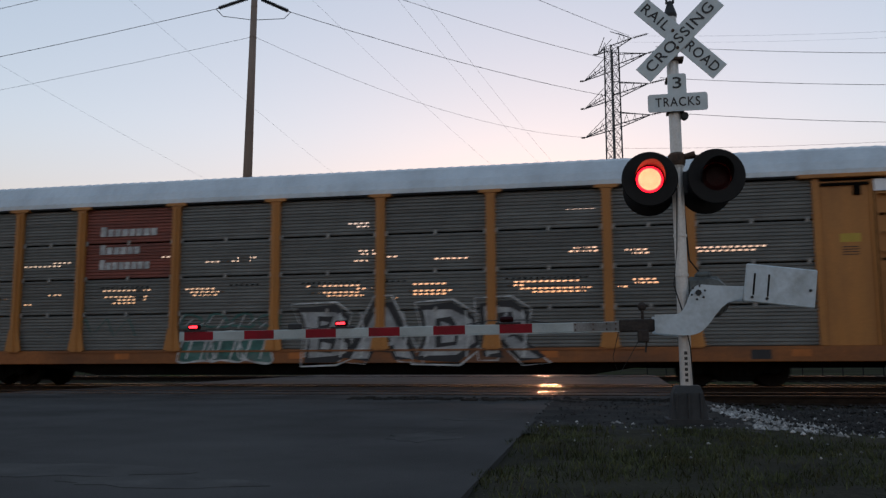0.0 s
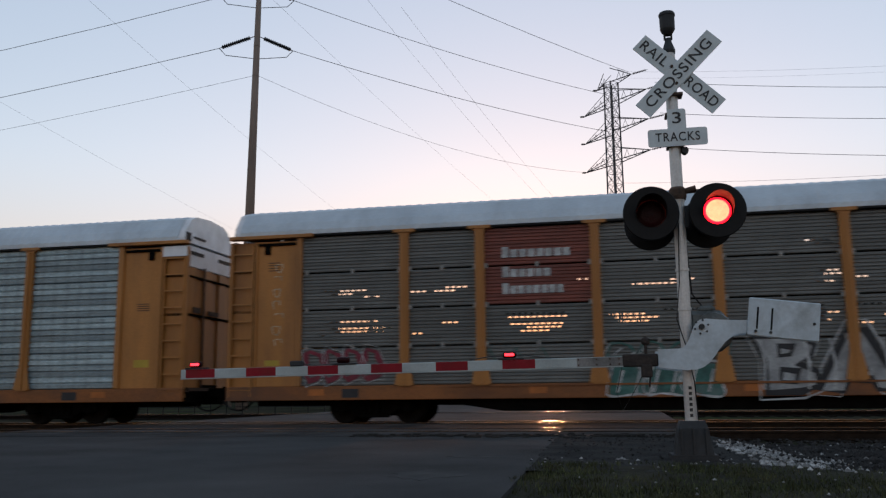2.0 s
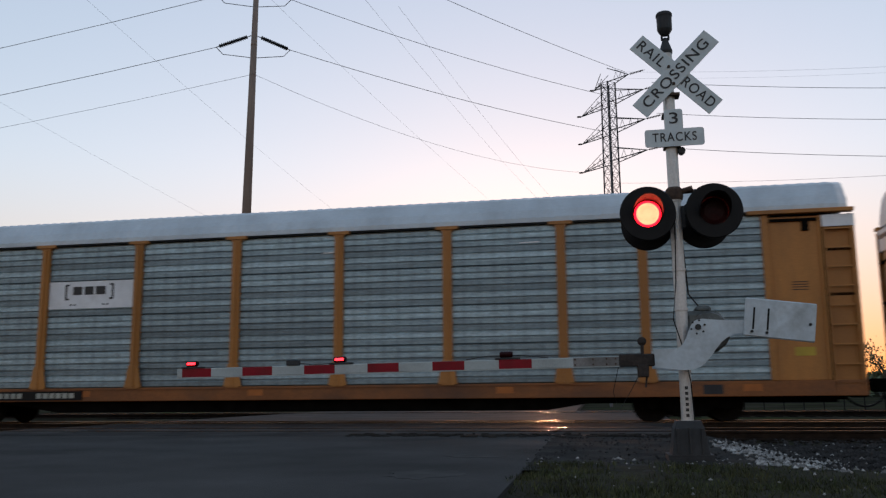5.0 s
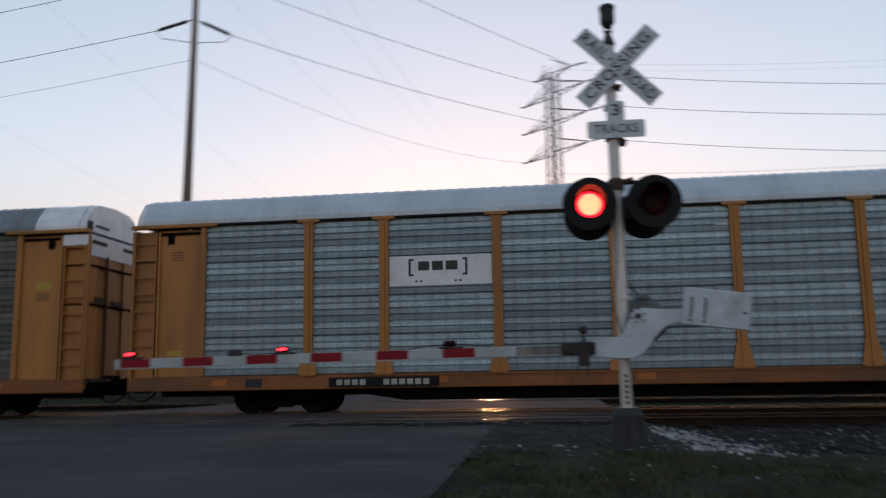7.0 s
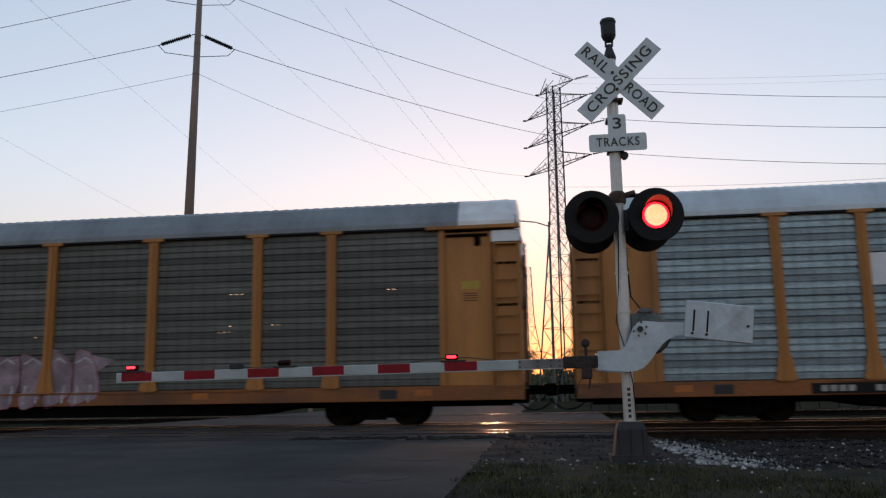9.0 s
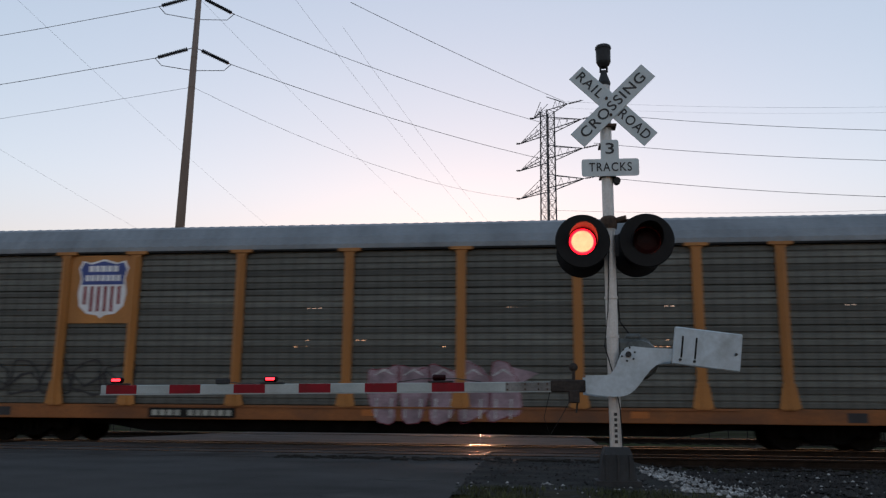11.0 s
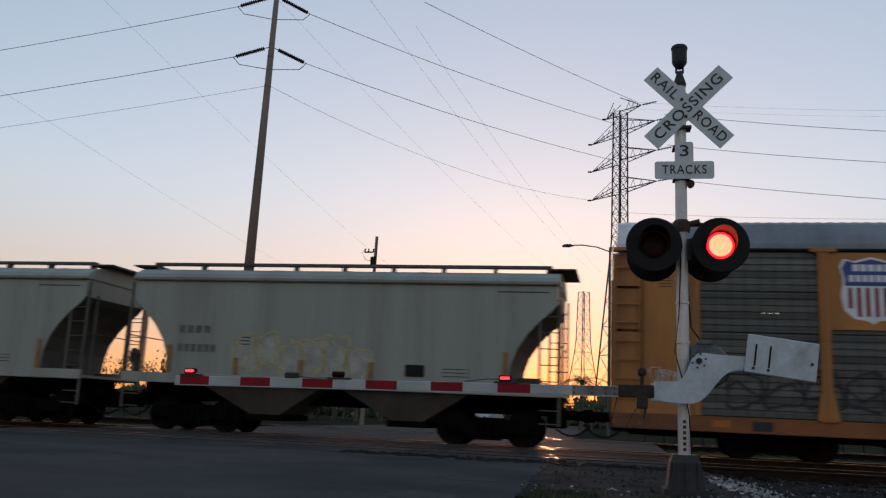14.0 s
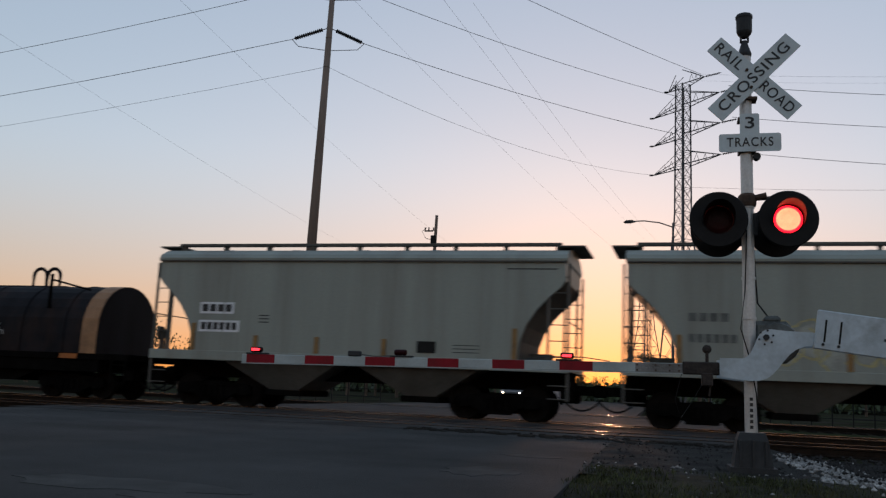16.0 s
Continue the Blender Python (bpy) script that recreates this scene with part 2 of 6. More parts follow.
TAN = mat("tan_band", (0.32, 0.16, 0.07), 0.6, vary=0.25, scale=2, fine=20, bump=0.1, dirt=(0.12, 0.06, 0.03), dirt_amount=0.6)
POLE_WOOD = mat("weathered_pole", (0.20, 0.15, 0.12), 0.85, vary=0.3, scale=1.0, stretch=(1, 1, 0.15), fine=15, bump=0.3)
TOWER_STEEL = mat("tower_steel", (0.10, 0.10, 0.105), 0.6, 0.4, vary=0.2, scale=0.5, fine=5, bump=0)
WIRE = mat("wire", (0.03, 0.03, 0.035), 0.6, 0.3, vary=0.1, bump=0)
LEAF = mat("leaves", (0.055, 0.075, 0.03), 0.7, vary=0.5, scale=0.4, fine=5, bump=0, island=0.4)
BARK = mat("bark", (0.09, 0.065, 0.045), 0.9, vary=0.4, scale=3, stretch=(1, 1, 0.2), fine=20, bump=0.4)
PINK = mat("pink_spray", (0.27, 0.195, 0.225), 0.7, vary=0.35, scale=2.4, fine=20, bump=0, dirt=(0.14, 0.10, 0.115), dirt_amount=0.8)
SPRAY_WHITE = mat("white_spray", (0.42, 0.43, 0.425), 0.7, vary=0.35, scale=5, fine=20, bump=0, dirt=(0.2, 0.2, 0.2), dirt_amount=0.6)
SPRAY_RED = mat("red_spray", (0.17, 0.018, 0.032), 0.7, vary=0.3, scale=4, fine=20, bump=0)
SPRAY_GREEN = mat("green_spray", (0.03, 0.105, 0.09), 0.7, vary=0.4, scale=3, fine=20, bump=0, dirt=(0.14, 0.19, 0.18), dirt_amount=0.7)
SPRAY_GREY = mat("grey_spray", (0.30, 0.31, 0.31), 0.7, vary=0.35, scale=2.2, fine=20, bump=0, dirt=(0.10, 0.10, 0.10), dirt_amount=0.8)
SPRAY_BLACK = mat("black_spray", (0.02, 0.02, 0.022), 0.7, vary=0.2, scale=4, fine=20, bump=0)
SPRAY_YELLOW = mat("yellow_spray", (0.42, 0.36, 0.17), 0.7, vary=0.3, scale=4, fine=20, bump=0, dirt=(0.3, 0.29, 0.2), dirt_amount=0.7)
BLUE = mat("blue_paint", (0.03, 0.06, 0.24), 0.5, vary=0.15, scale=3, fine=20, bump=0)
STENCIL = mat("faded_stencil", (0.11, 0.115, 0.105), 0.7, vary=0.3, scale=6, fine=30, bump=0)
SCRAWL = mat("worn_scrawl", (0.42, 0.32, 0.2), 0.7, vary=0.4, scale=8, fine=30, bump=0)
CLIP = mat("bare_metal_clip", (0.24, 0.24, 0.23), 0.5, 0.4, vary=0.3, scale=9, fine=30, bump=0.05)
STAKE = mat("yellow_stake", (0.25, 0.135, 0.04), 0.6, vary=0.2, scale=4, fine=20, bump=0.05)
DECAL_YELLOW = mat("yellow_decal", (0.42, 0.29, 0.025), 0.5, vary=0.1, bump=0)
ORANGE_PATCH = mat("orange_patch", (0.38, 0.11, 0.014), 0.55, vary=0.2, scale=3, bump=0.05)
LIT = glow("lit_red_lens", (1.0, 0.006, 0.012), 1.8, rings=90)
LIT_CORE = glow("lit_bulb", (1.0, 0.135, 0.06), 1.6, rings=150)
DARK_LENS = mat("unlit_red_lens", (0.02, 0.002, 0.003), 0.35, vary=0.2, scale=20, fine=60, bump=0.2, spec=0.1)
ARM_LAMP = glow("lit_arm_lamp", (1.0, 0.02, 0.025), 1.4)
HEADLIGHT = glow("lit_headlight", (1.0, 0.8, 0.55), 5)
CAR_SILVER = mat("silver_car_paint", (0.42, 0.43, 0.45), 0.3, 0.3, vary=0.05, bump=0)
CAR_DARK = mat("dark_car_paint", (0.03, 0.032, 0.036), 0.3, 0.2, vary=0.05, bump=0)
GLASS = mat("dark_car_glass", (0.02, 0.022, 0.025), 0.08, vary=0.05, bump=0)


# Mesh tools.
def box(bm, x0, x1, y0, y1, z0, z1, bevel=0.0):
    v = [bm.verts.new(p) for p in ((x0, y0, z0), (x1, y0, z0), (x1, y1, z0), (x0, y1, z0), (x0, y0, z1), (x1, y0, z1), (x1, y1, z1), (x0, y1, z1))]
    f = [bm.faces.new([v[i] for i in q]) for q in ((3, 2, 1, 0), (4, 5, 6, 7), (0, 1, 5, 4), (1, 2, 6, 5), (2, 3, 7, 6), (3, 0, 4, 7))]
    if bevel:
        bmesh.ops.bevel(bm, geom=list({e for q in f for e in q.edges}), offset=bevel, segments=1, affect="EDGES")


def tube(bm, a, b, r0, r1=None, n=8, caps=True):
    a, b = Vector(a), Vector(b)
    r1 = r0 if r1 is None else r1
    q = (b - a).to_track_quat("Z", "Y")
    rings = [[bm.verts.new(p + q @ Vector((r * math.cos(2 * math.pi * i / n), r * math.sin(2 * math.pi * i / n), 0))) for i in range(n)] for p, r in ((a, r0), (b, r1))]
    for i in range(n):
        bm.faces.new((rings[0][i], rings[0][(i + 1) % n], rings[1][(i + 1) % n], rings[1][i]))
    if caps:
        bm.faces.new(rings[0][::-1])
        bm.faces.new(rings[1])


def path(bm, points, r, n=5):
    """One swept round bar through the points."""
    pts = [Vector(p) for p in points]
    rings = []
    for i, p in enumerate(pts):
        d = (pts[min(i + 1, len(pts) - 1)] - pts[max(i - 1, 0)]).normalized()
        q = d.to_track_quat("Z", "Y")
        rings.append([bm.verts.new(p + q @ Vector((r * math.cos(2 * math.pi * k / n), r * math.sin(2 * math.pi * k / n), 0))) for k in range(n)])
    for a, b in zip(rings, rings[1:]):
        for k in range(n):
            bm.faces.new((a[k], a[(k + 1) % n], b[(k + 1) % n], b[k]))
    bm.faces.new(rings[0][::-1])
    bm.faces.new(rings[-1])


def prism(bm, outline, axis, lo, hi):
    """An outline of two coordinates pushed along the axis from lo to hi."""
    def at(p, d):
        return {"x": (d, p[0], p[1]), "y": (p[0], d, p[1]), "z": (p[0], p[1], d)}[axis]
    a, b = [bm.verts.new(at(p, lo)) for p in outline], [bm.verts.new(at(p, hi)) for p in outline]
    for i in range(len(outline)):
        j = (i + 1) % len(outline)
        bm.faces.new((a[i], a[j], b[j], b[i]))
    bm.faces.new(a[::-1])
    bm.faces.new(b)


def turned(bm, profile, centre, n=20, axis="y"):
    """Rings of (radius, place along the axis)."""
    c = Vector(centre)
    rings = []
    for r, d in profile:
        ring = []
        for i in range(n):
            u, w = r * math.cos(2 * math.pi * i / n), r * math.sin(2 * math.pi * i / n)
            ring.append(bm.verts.new(c + Vector({"y": (u, d, w), "z": (u, w, d), "x": (d, u, w)}[axis])))
        rings.append(ring)
    for p, q in zip(rings, rings[1:]):
        for i in range(n):
            bm.faces.new((p[i], p[(i + 1) % n], q[(i + 1) % n], q[i]))
    bm.faces.new(rings[0][::-1])
    bm.faces.new(rings[-1])


def mesh_of(name, bm, material, smooth=False):
    bmesh.ops.recalc_face_normals(bm, faces=bm.faces)
    me = bpy.data.meshes.new(name)
    bm.to_mesh(me)
    bm.free()
    me.materials.append(material)
    if smooth:
        for p in me.polygons:
            p.use_smooth = True
    return me


def part(name, bm, material, parent=None, label="", smooth=False, at=(0, 0, 0)):
    ob = new(name, mesh_of(name, bm, material, smooth))
    ob.location = at
    if parent:
        ob.parent = parent
    if label:
        tagged(ob, label)
    return ob


def shared(name, me, parent, at, rz=0.0):
    ob = new(name, me)
    ob.parent, ob.location = parent, at
    ob.rotation_euler[2] = rz
    return ob


def boxes(name, material, parent, *bs, bevel=0.0, label=""):
    """Each box is a part of its own."""
    for b in bs:
        bm = bmesh.new()
        box(bm, *b, bevel=bevel)
        ob = part(name, bm, material, parent, label)
    return ob


def each(name, bm, material, parent, label=""):
    """Every separate piece of the bmesh becomes a part of its own."""
    todo = set(bm.verts)
    while todo:
        stack, piece = [todo.pop()], []
        while stack:
            v = stack.pop()
            piece.append(v)
            for e in v.link_edges:
                o = e.other_vert(v)
                if o in todo:
                    todo.discard(o)
                    stack.append(o)
        one, made = bmesh.new(), {}
        for v in piece:
            made[v] = one.verts.new(v.co)
        for f in {f for v in piece for f in v.link_faces}:
            one.faces.new([made[v] for v in f.verts])
        part(name, one, material, parent, label)
    bm.free()


def lettering(name, text, size, width, m, material, parent):
    """Built-in font, as a thin mesh whose front faces the local +Z of m."""
    cu = bpy.data.curves.new(name, "FONT")
    cu.body, cu.size, cu.align_x, cu.align_y, cu.extrude, cu.offset, cu.space_character = text, size, "CENTER", "CENTER", 0.002, size * 0.009, 1.15
    tmp = new("tmp", cu)
    me = bpy.data.meshes.new_from_object(tmp.evaluated_get(bpy.context.evaluated_depsgraph_get()))
    bpy.data.objects.remove(tmp)
    bpy.data.curves.remove(cu)
    me.materials.clear()
    me.materials.append(material)
    xs = [v.co.x for v in me.vertices]
    for v in me.vertices:
        v.co.x = (v.co.x - (min(xs) + max(xs)) / 2) * width / (max(xs) - min(xs))
    ob = new(name, me)
    ob.matrix_basis = m
    ob.parent = parent
    return ob


def thing(name, label, category, at=(0, 0, 0), group="", kind=""):
    ob = new(name)
    ob.location = at
    return tagged(ob, label, category, group, kind)


# ---- ground, road, tracks ----
YT = 23.1                      # middle of the track that the train runs on
SKEW = radians(2.0)            # the tracks cross the view a little aslant, nearer to the right
ALONG = pose(-3.0, YT, 0, 0, 0, -math.degrees(SKEW)) @ pose(3.0, -YT, 0)
TRACKS = {"near": 18.0, "middle": YT, "far": 35.0}
bm = bmesh.new()
bmesh.ops.create_grid(bm, x_segments=8, y_segments=8, size=2500)
tagged(part("ground", bm, EARTH, at=(0, 0, -0.20)), "flat dry earth with thin grass", "ground", kind="structure")

road = thing("road", "worn grey asphalt road crossing the tracks", "road", kind="structure")
bm = bmesh.new()
box(bm, -12.8, -0.72, -40, 16.5, -0.25, -0.03)
part("asphalt", bm, ASPHALT, road)
boxes("far_asphalt", DECK_ASPHALT, road, (-12.8, -0.85, 37.6, 420, -0.25, -0.03), label="smooth asphalt beyond the tracks")
bm = bmesh.new()
for x, y, rx, ry in ((-3.5, 5.45, 0.85, 0.34), (-2.6, 5.0, 0.7, 0.22), (-1.6, 8.2, 0.35, 0.5), (-1.4, 10.6, 0.4, 0.3)):  # worn patches
    n = 22
    prism(bm, [(x + rx * math.cos(6.283 * i / n) * random.uniform(0.75, 1.15), y + ry * math.sin(6.283 * i / n) * random.uniform(0.7, 1.2)) for i in range(n)], "z", -0.031, -0.027)
each("patch", bm, PATCH, road, "paler mended patches")

# Crossing deck between and beside the rails.
crossing = thing("crossing_deck", "scuffed concrete and asphalt deck between the rails", "crossing", kind="structure")
crossing.matrix_basis = ALONG
def deck(y0, y1, z=-0.012):
    n = 6
    me = None
    for i in range(n):
        x0 = -13.0 + i * 2.49
        bm = bmesh.new()
        box(bm, 0.015, 2.475, 0, y1 - y0, -0.2, 0, bevel=0.008)
        if me is None:
            me = mesh_of("deck_panel", bm, PANEL_ROAD)
        else:
            bm.free()
        shared("deck_panel", me, crossing, (x0, y0, z + random.uniform(-0.004, 0.003)))
for y in TRACKS.values():
    deck(y - 0.66, y + 0.66)
    deck(y - 1.35, y - 0.81)
    deck(y + 0.81, y + 1.35)
bm = bmesh.new()
for y0, y1 in ((15.6, 16.64), (19.36, 21.74), (24.46, 33.64), (36.36, 38.5)):
    box(bm, -13.0, 1.95, y0, y1, -0.22, -0.024)
each("infill", bm, DECK_ASPHALT, crossing, "dark asphalt between the tracks")
bm = bmesh.new()  # broken, heaved edge where the asphalt meets the near track
for i in range(280):
    x, s = random.uniform(-4.2, 2.0), random.uniform(0.02, 0.09)
    y = 15.75 + random.gauss(0, 0.25)
    prism(bm, [(x - s, y - s * 0.7), (x + s * 0.8, y - s * 0.5), (x + s, y + s * 0.4), (x - s * 0.3, y + s * 0.8)], "z", -0.05, -0.02 + random.uniform(0, 0.03))
part("broken_edge", bm, APRON, crossing, "crumbled dark asphalt edge")

tie_me = None
for name, y in TRACKS.items():
    track = thing("railway_track", "steel rails on timber ties" if name != "near" else "rusty steel rails on timber ties", "railway track", (0, y, 0), kind="structure")
    track.matrix_basis = ALONG @ pose(0, y, 0)
    for side in (-0.7525, 0.7525):
        bm = bmesh.new()
        prism(bm, [(side - 0.07, -0.17), (side + 0.07, -0.17), (side + 0.07, -0.155), (side + 0.012, -0.135), (side + 0.012, -0.045), (side + 0.036, -0.035), (side + 0.036, -0.006), (side + 0.028, 0), (side - 0.028, 0), (side - 0.036, -0.006), (side - 0.036, -0.035), (side - 0.012, -0.045), (side - 0.012, -0.135), (side - 0.07, -0.155)], "x", -260, 260)
        part("rail", bm, RAIL_RUST, track)
        w = 0.010 if name == "near" else 0.026
        boxes("running_band", RAIL, track, (-260, 260, side - w, side + w, -0.001, 0.003), label="worn bright running band")
    bm = bmesh.new()
    prism(bm, [(-2.3, -0.34), (2.3, -0.34), (1.5, -0.21), (-1.5, -0.21)], "x", -260, -13.0)
    prism(bm, [(-2.3, -0.34), (2.3, -0.34), (1.5, -0.21), (-1.5, -0.21)], "x", 1.96, 260)
    part("ballast_bed", bm, BALLAST, track)
    for i in range(46):
        x = 2.2 + i * 0.56 if i < 32 else -13.3 - (i - 32) * 0.56
        if tie_me is None:
            bm = bmesh.new()
            box(bm, -0.115, 0.115, -1.3, 1.3, -0.36, -0.165, bevel=0.012)
            tie_me = mesh_of("tie", bm, TIE)
        shared("tie", tie_me, track, (x, random.uniform(-0.04, 0.04), random.uniform(-0.012, 0.006)), random.uniform(-0.02, 0.02))

# Verge: apron of asphalt crumbs round the signal, lawn, ballast stones.
def sheet(name, x0, x1, y0, y1, nx, ny, height, material, label, category):
    bm = bmesh.new()
    g = [[bm.verts.new((x0 + (x1 - x0) * i / nx, y0 + (y1 - y0) * j / ny, height(x0 + (x1 - x0) * i / nx, y0 + (y1 - y0) * j / ny))) for i in range(nx + 1)] for j in range(ny + 1)]
    for j in range(ny):
        for i in range(nx):
            bm.faces.new((g[j][i], g[j][i + 1], g[j + 1][i + 1], g[j + 1][i]))
    return tagged(part(name, bm, material, smooth=True), label, category, kind="structure")


def rough(x, y, s):
    return noise.noise(Vector((x * s, y * s, 0.3)))


def apron_z(x, y):
    edge = min(1.0, max(0.0, (2.6 + 0.4 * rough(0, y, 0.9) - x) / 0.9))
    return -0.19 + 0.16 * edge + 0.02 * rough(x, y, 3.0)


def lawn_z(x, y):
    edge = min(1.0, max(0.0, (x + 0.85 + 0.22 * rough(0, y, 1.3)) / 0.35)) * min(1.0, max(0.0, (10.0 - y + 0.5 * rough(x, 0, 1.1) - max(0, x - 1.6) * 0.55) / 0.8))
    drop = 0.12 * min(1.0, max(0.0, (x - 1.6) / 1.0))
    return -0.085 + 0.06 * edge - drop * (1 - edge) + (0.025 * rough(x, y, 1.7) + 0.015 * rough(x, y, 6)) * (0.25 + 0.75 * edge)


sheet("apron", -0.74, 4.0, 8.6, 15.62, 40, 50, apron_z, APRON, "crumbling asphalt apron round the signal", "apron")
sheet("lawn", -1.2, 14.0, -12, 12.0, 90, 110, lawn_z, LAWN, "patchy dark grass verge with bare soil", "lawn")
bm = bmesh.new()
for i in range(46000):
    x, y = random.uniform(-1.1, 5.0), random.uniform(4.6, 9.9)
    if noise.noise(Vector((x * 1.3, y * 1.3, 5))) < random.uniform(-0.48, 0.22) or lawn_z(x, y) < -0.062 or (x > 1.5 and y > 8.0 + 1.4 * (2.2 - x) and random.random() < 0.85):
        continue
    z, h, a, lean = lawn_z(x, y) - 0.01, random.uniform(0.015, 0.065) * (1.0 + 0.9 * max(0, rough(x, y, 0.8))), random.uniform(0, 6.28), random.uniform(0.0, 0.06)
    dx, dy = 0.0042 * math.cos(a), 0.0042 * math.sin(a)
    lx, ly = lean * math.cos(a * 3), lean * math.sin(a * 3)
    v = [bm.verts.new(p) for p in ((x - dx, y - dy, z), (x + dx, y + dy, z), (x + dx * 0.7 + lx * 0.4, y + dy * 0.7 + ly * 0.4, z + h * 0.6), (x - dx * 0.7 + lx * 0.4, y - dy * 0.7 + ly * 0.4, z + h * 0.6), (x + lx, y + ly, z + h))]
    bm.faces.new(v[:4])
    bm.faces.new((v[3], v[2], v[4]))
tagged(part("grass", bm, GRASS), "short patchy green and straw grass", "grass", kind="stuff")


def stones(count, where, material, size, label):
    verts, faces = [], []
    base = [(1, 0, 0), (-1, 0, 0), (0, 1, 0), (0, -1, 0), (0, 0, 1), (0, 0, -1)]
    tri = [(0, 2, 4), (2, 1, 4), (1, 3, 4), (3, 0, 4), (2, 0, 5), (1, 2, 5), (3, 1, 5), (0, 3, 5)]
    for _ in range(count):
        x, y, z = where()
        s, a = size * random.uniform(0.5, 1.4), random.uniform(0, 6.28)
        k = len(verts)
        for px, py, pz in base:
            px, py, pz = px * random.uniform(0.6, 1.2), py * random.uniform(0.6, 1.2), pz * random.uniform(0.4, 0.9)
            verts.append((x + s * (px * math.cos(a) - py * math.sin(a)), y + s * (px * math.sin(a) + py * math.cos(a)), z + s * pz))
        faces += [(p + k, q + k, r + k) for p, q, r in tri]
    me = bpy.data.meshes.new("stones")
    me.from_pydata(verts, [], faces)
    me.materials.append(material)
    tagged(new("stones", me), label, "stones", kind="stuff")


def pale_place():
    if random.random() < 0.72:   # the heap beside the signal's base
        x = random.gauss(2.25, 0.30)
        y = random.gauss(12.0, 0.9)
    else:                        # strewn thinly towards the lawn
        d = random.random()
        x, y = 1.75 + 1.2 * d + random.gauss(0, 0.12), 9.9 - 0.8 * d + random.gauss(0, 0.35)
    x = max(1.62, x)
    return x, y, max(apron_z(x, y) if x < 4 else -0.19, lawn_z(x, y)) + 0.01


def bank_place():
    x = 2.3 + 10.5 * random.random() ** 1.3
    y = random.uniform(10.4 - 0.35 * (x - 2.3), 15.6)
    return x, y, -0.17 + 0.04 * rough(x, y, 1.3)


stones(1500, pale_place, STONE_PALE, 0.036, "spilled pale limestone chips")
stones(420, bank_place, STONE_PALE, 0.03, "grey and pale track ballast stones")
stones(7500, bank_place, STONE_DARK, 0.042, "dark grimy track ballast stones")
stones(4200, lambda: (random.uniform(2.0, 17.0), random.uniform(15.6, 26.0), -0.20 + random.uniform(0, 0.04)), STONE_DARK, 0.045, "dark ballast between the ties")
stones(500, lambda: (random.uniform(-0.8, 2.2), random.uniform(9.6, 15.5), -0.02 + random.uniform(-0.015, 0.0)), STONE_DARK, 0.022, "loose dark crumbs on the apron")
stones(45, lambda: (random.uniform(-0.4, 3.0), random.uniform(6.4, 9.6), -0.005), STONE_PALE, 0.014, "scraps of pale litter in the grass")
stones(60, lambda: (random.uniform(-0.8, 2.6), random.uniform(9.3, 10.4), -0.03), STONE_PALE, 0.022, "loose pale chips by the signal")

# ---- the crossing signal with its gate ----
SX, SY = 1.0, 10.15
LEAN = pose(*EYE) @ pose(0, 0, 0, 0, 0, 10) @ pose(0, 0, 0, 0, -0.30, 0) @ pose(0, 0, 0, 0, 0, -10) @ pose(*(-c for c in EYE))  # the post leans a third of a degree
signal = thing("crossing_signal", "railroad crossing signal with white crossbuck, red lights and lowered gate mechanism", "crossing signal", (SX, SY, 0))
signal.matrix_basis = LEAN @ pose(SX, SY, 0)
bm = bmesh.new()
tube(bm, (0, 0, 0.30), (0, 0, 4.68), 0.068, n=16)
for z in (2.05, 1.60, 2.86):
    tube(bm, (0, 0, z), (0, 0, z + 0.03), 0.078, n=16)
part("pole", bm, ALU, signal, smooth=False)
bm = bmesh.new()
prism(bm, [(-0.24, -0.24), (0.24, -0.24), (0.24, 0.24), (-0.24, 0.24)], "z", -0.10, 0.02)
v = [[bm.verts.new((a * s, b * s, z)) for a, b in ((-1, -1), (1, -1), (1, 1), (-1, 1))] for s, z in ((0.20, 0.02), (0.16, 0.30), (0.13, 0.38))]
for p, q in zip(v, v[1:]):
    for i in range(4):
        bm.faces.new((p[i], p[(i + 1) % 4], q[(i + 1) % 4], q[i]))
bm.faces.new(v[-1])
for x in (-0.13, 0, 0.13):
    box(bm, x - 0.012, x + 0.012, -0.215, -0.12, 0.02, 0.30)
part("base", bm, CAST, signal, "grey cast iron base")
boxes("footing", CAST, signal, (-0.27, 0.27, -0.27, 0.27, -0.3, -0.06), bevel=0.02)
bm = bmesh.new()
turned(bm, [(0.072, 4.66), (0.078, 4.70), (0.045, 4.80), (0.03, 4.86)], (0, 0, 0), 14, "z")
box(bm, -0.05, -0.028, -0.02, 0.02, 4.84, 4.95)
box(bm, 0.028, 0.05, -0.02, 0.02, 4.84, 4.95)
turned(bm, [(0.045, 4.90), (0.075, 4.94), (0.088, 4.97), (0.090, 5.13), (0.097, 5.135), (0.097, 5.16), (0.085, 5.18)], (0, 0, 0), 16, "z")
part("bell", bm, CAST, signal, "dark grey warning bell")

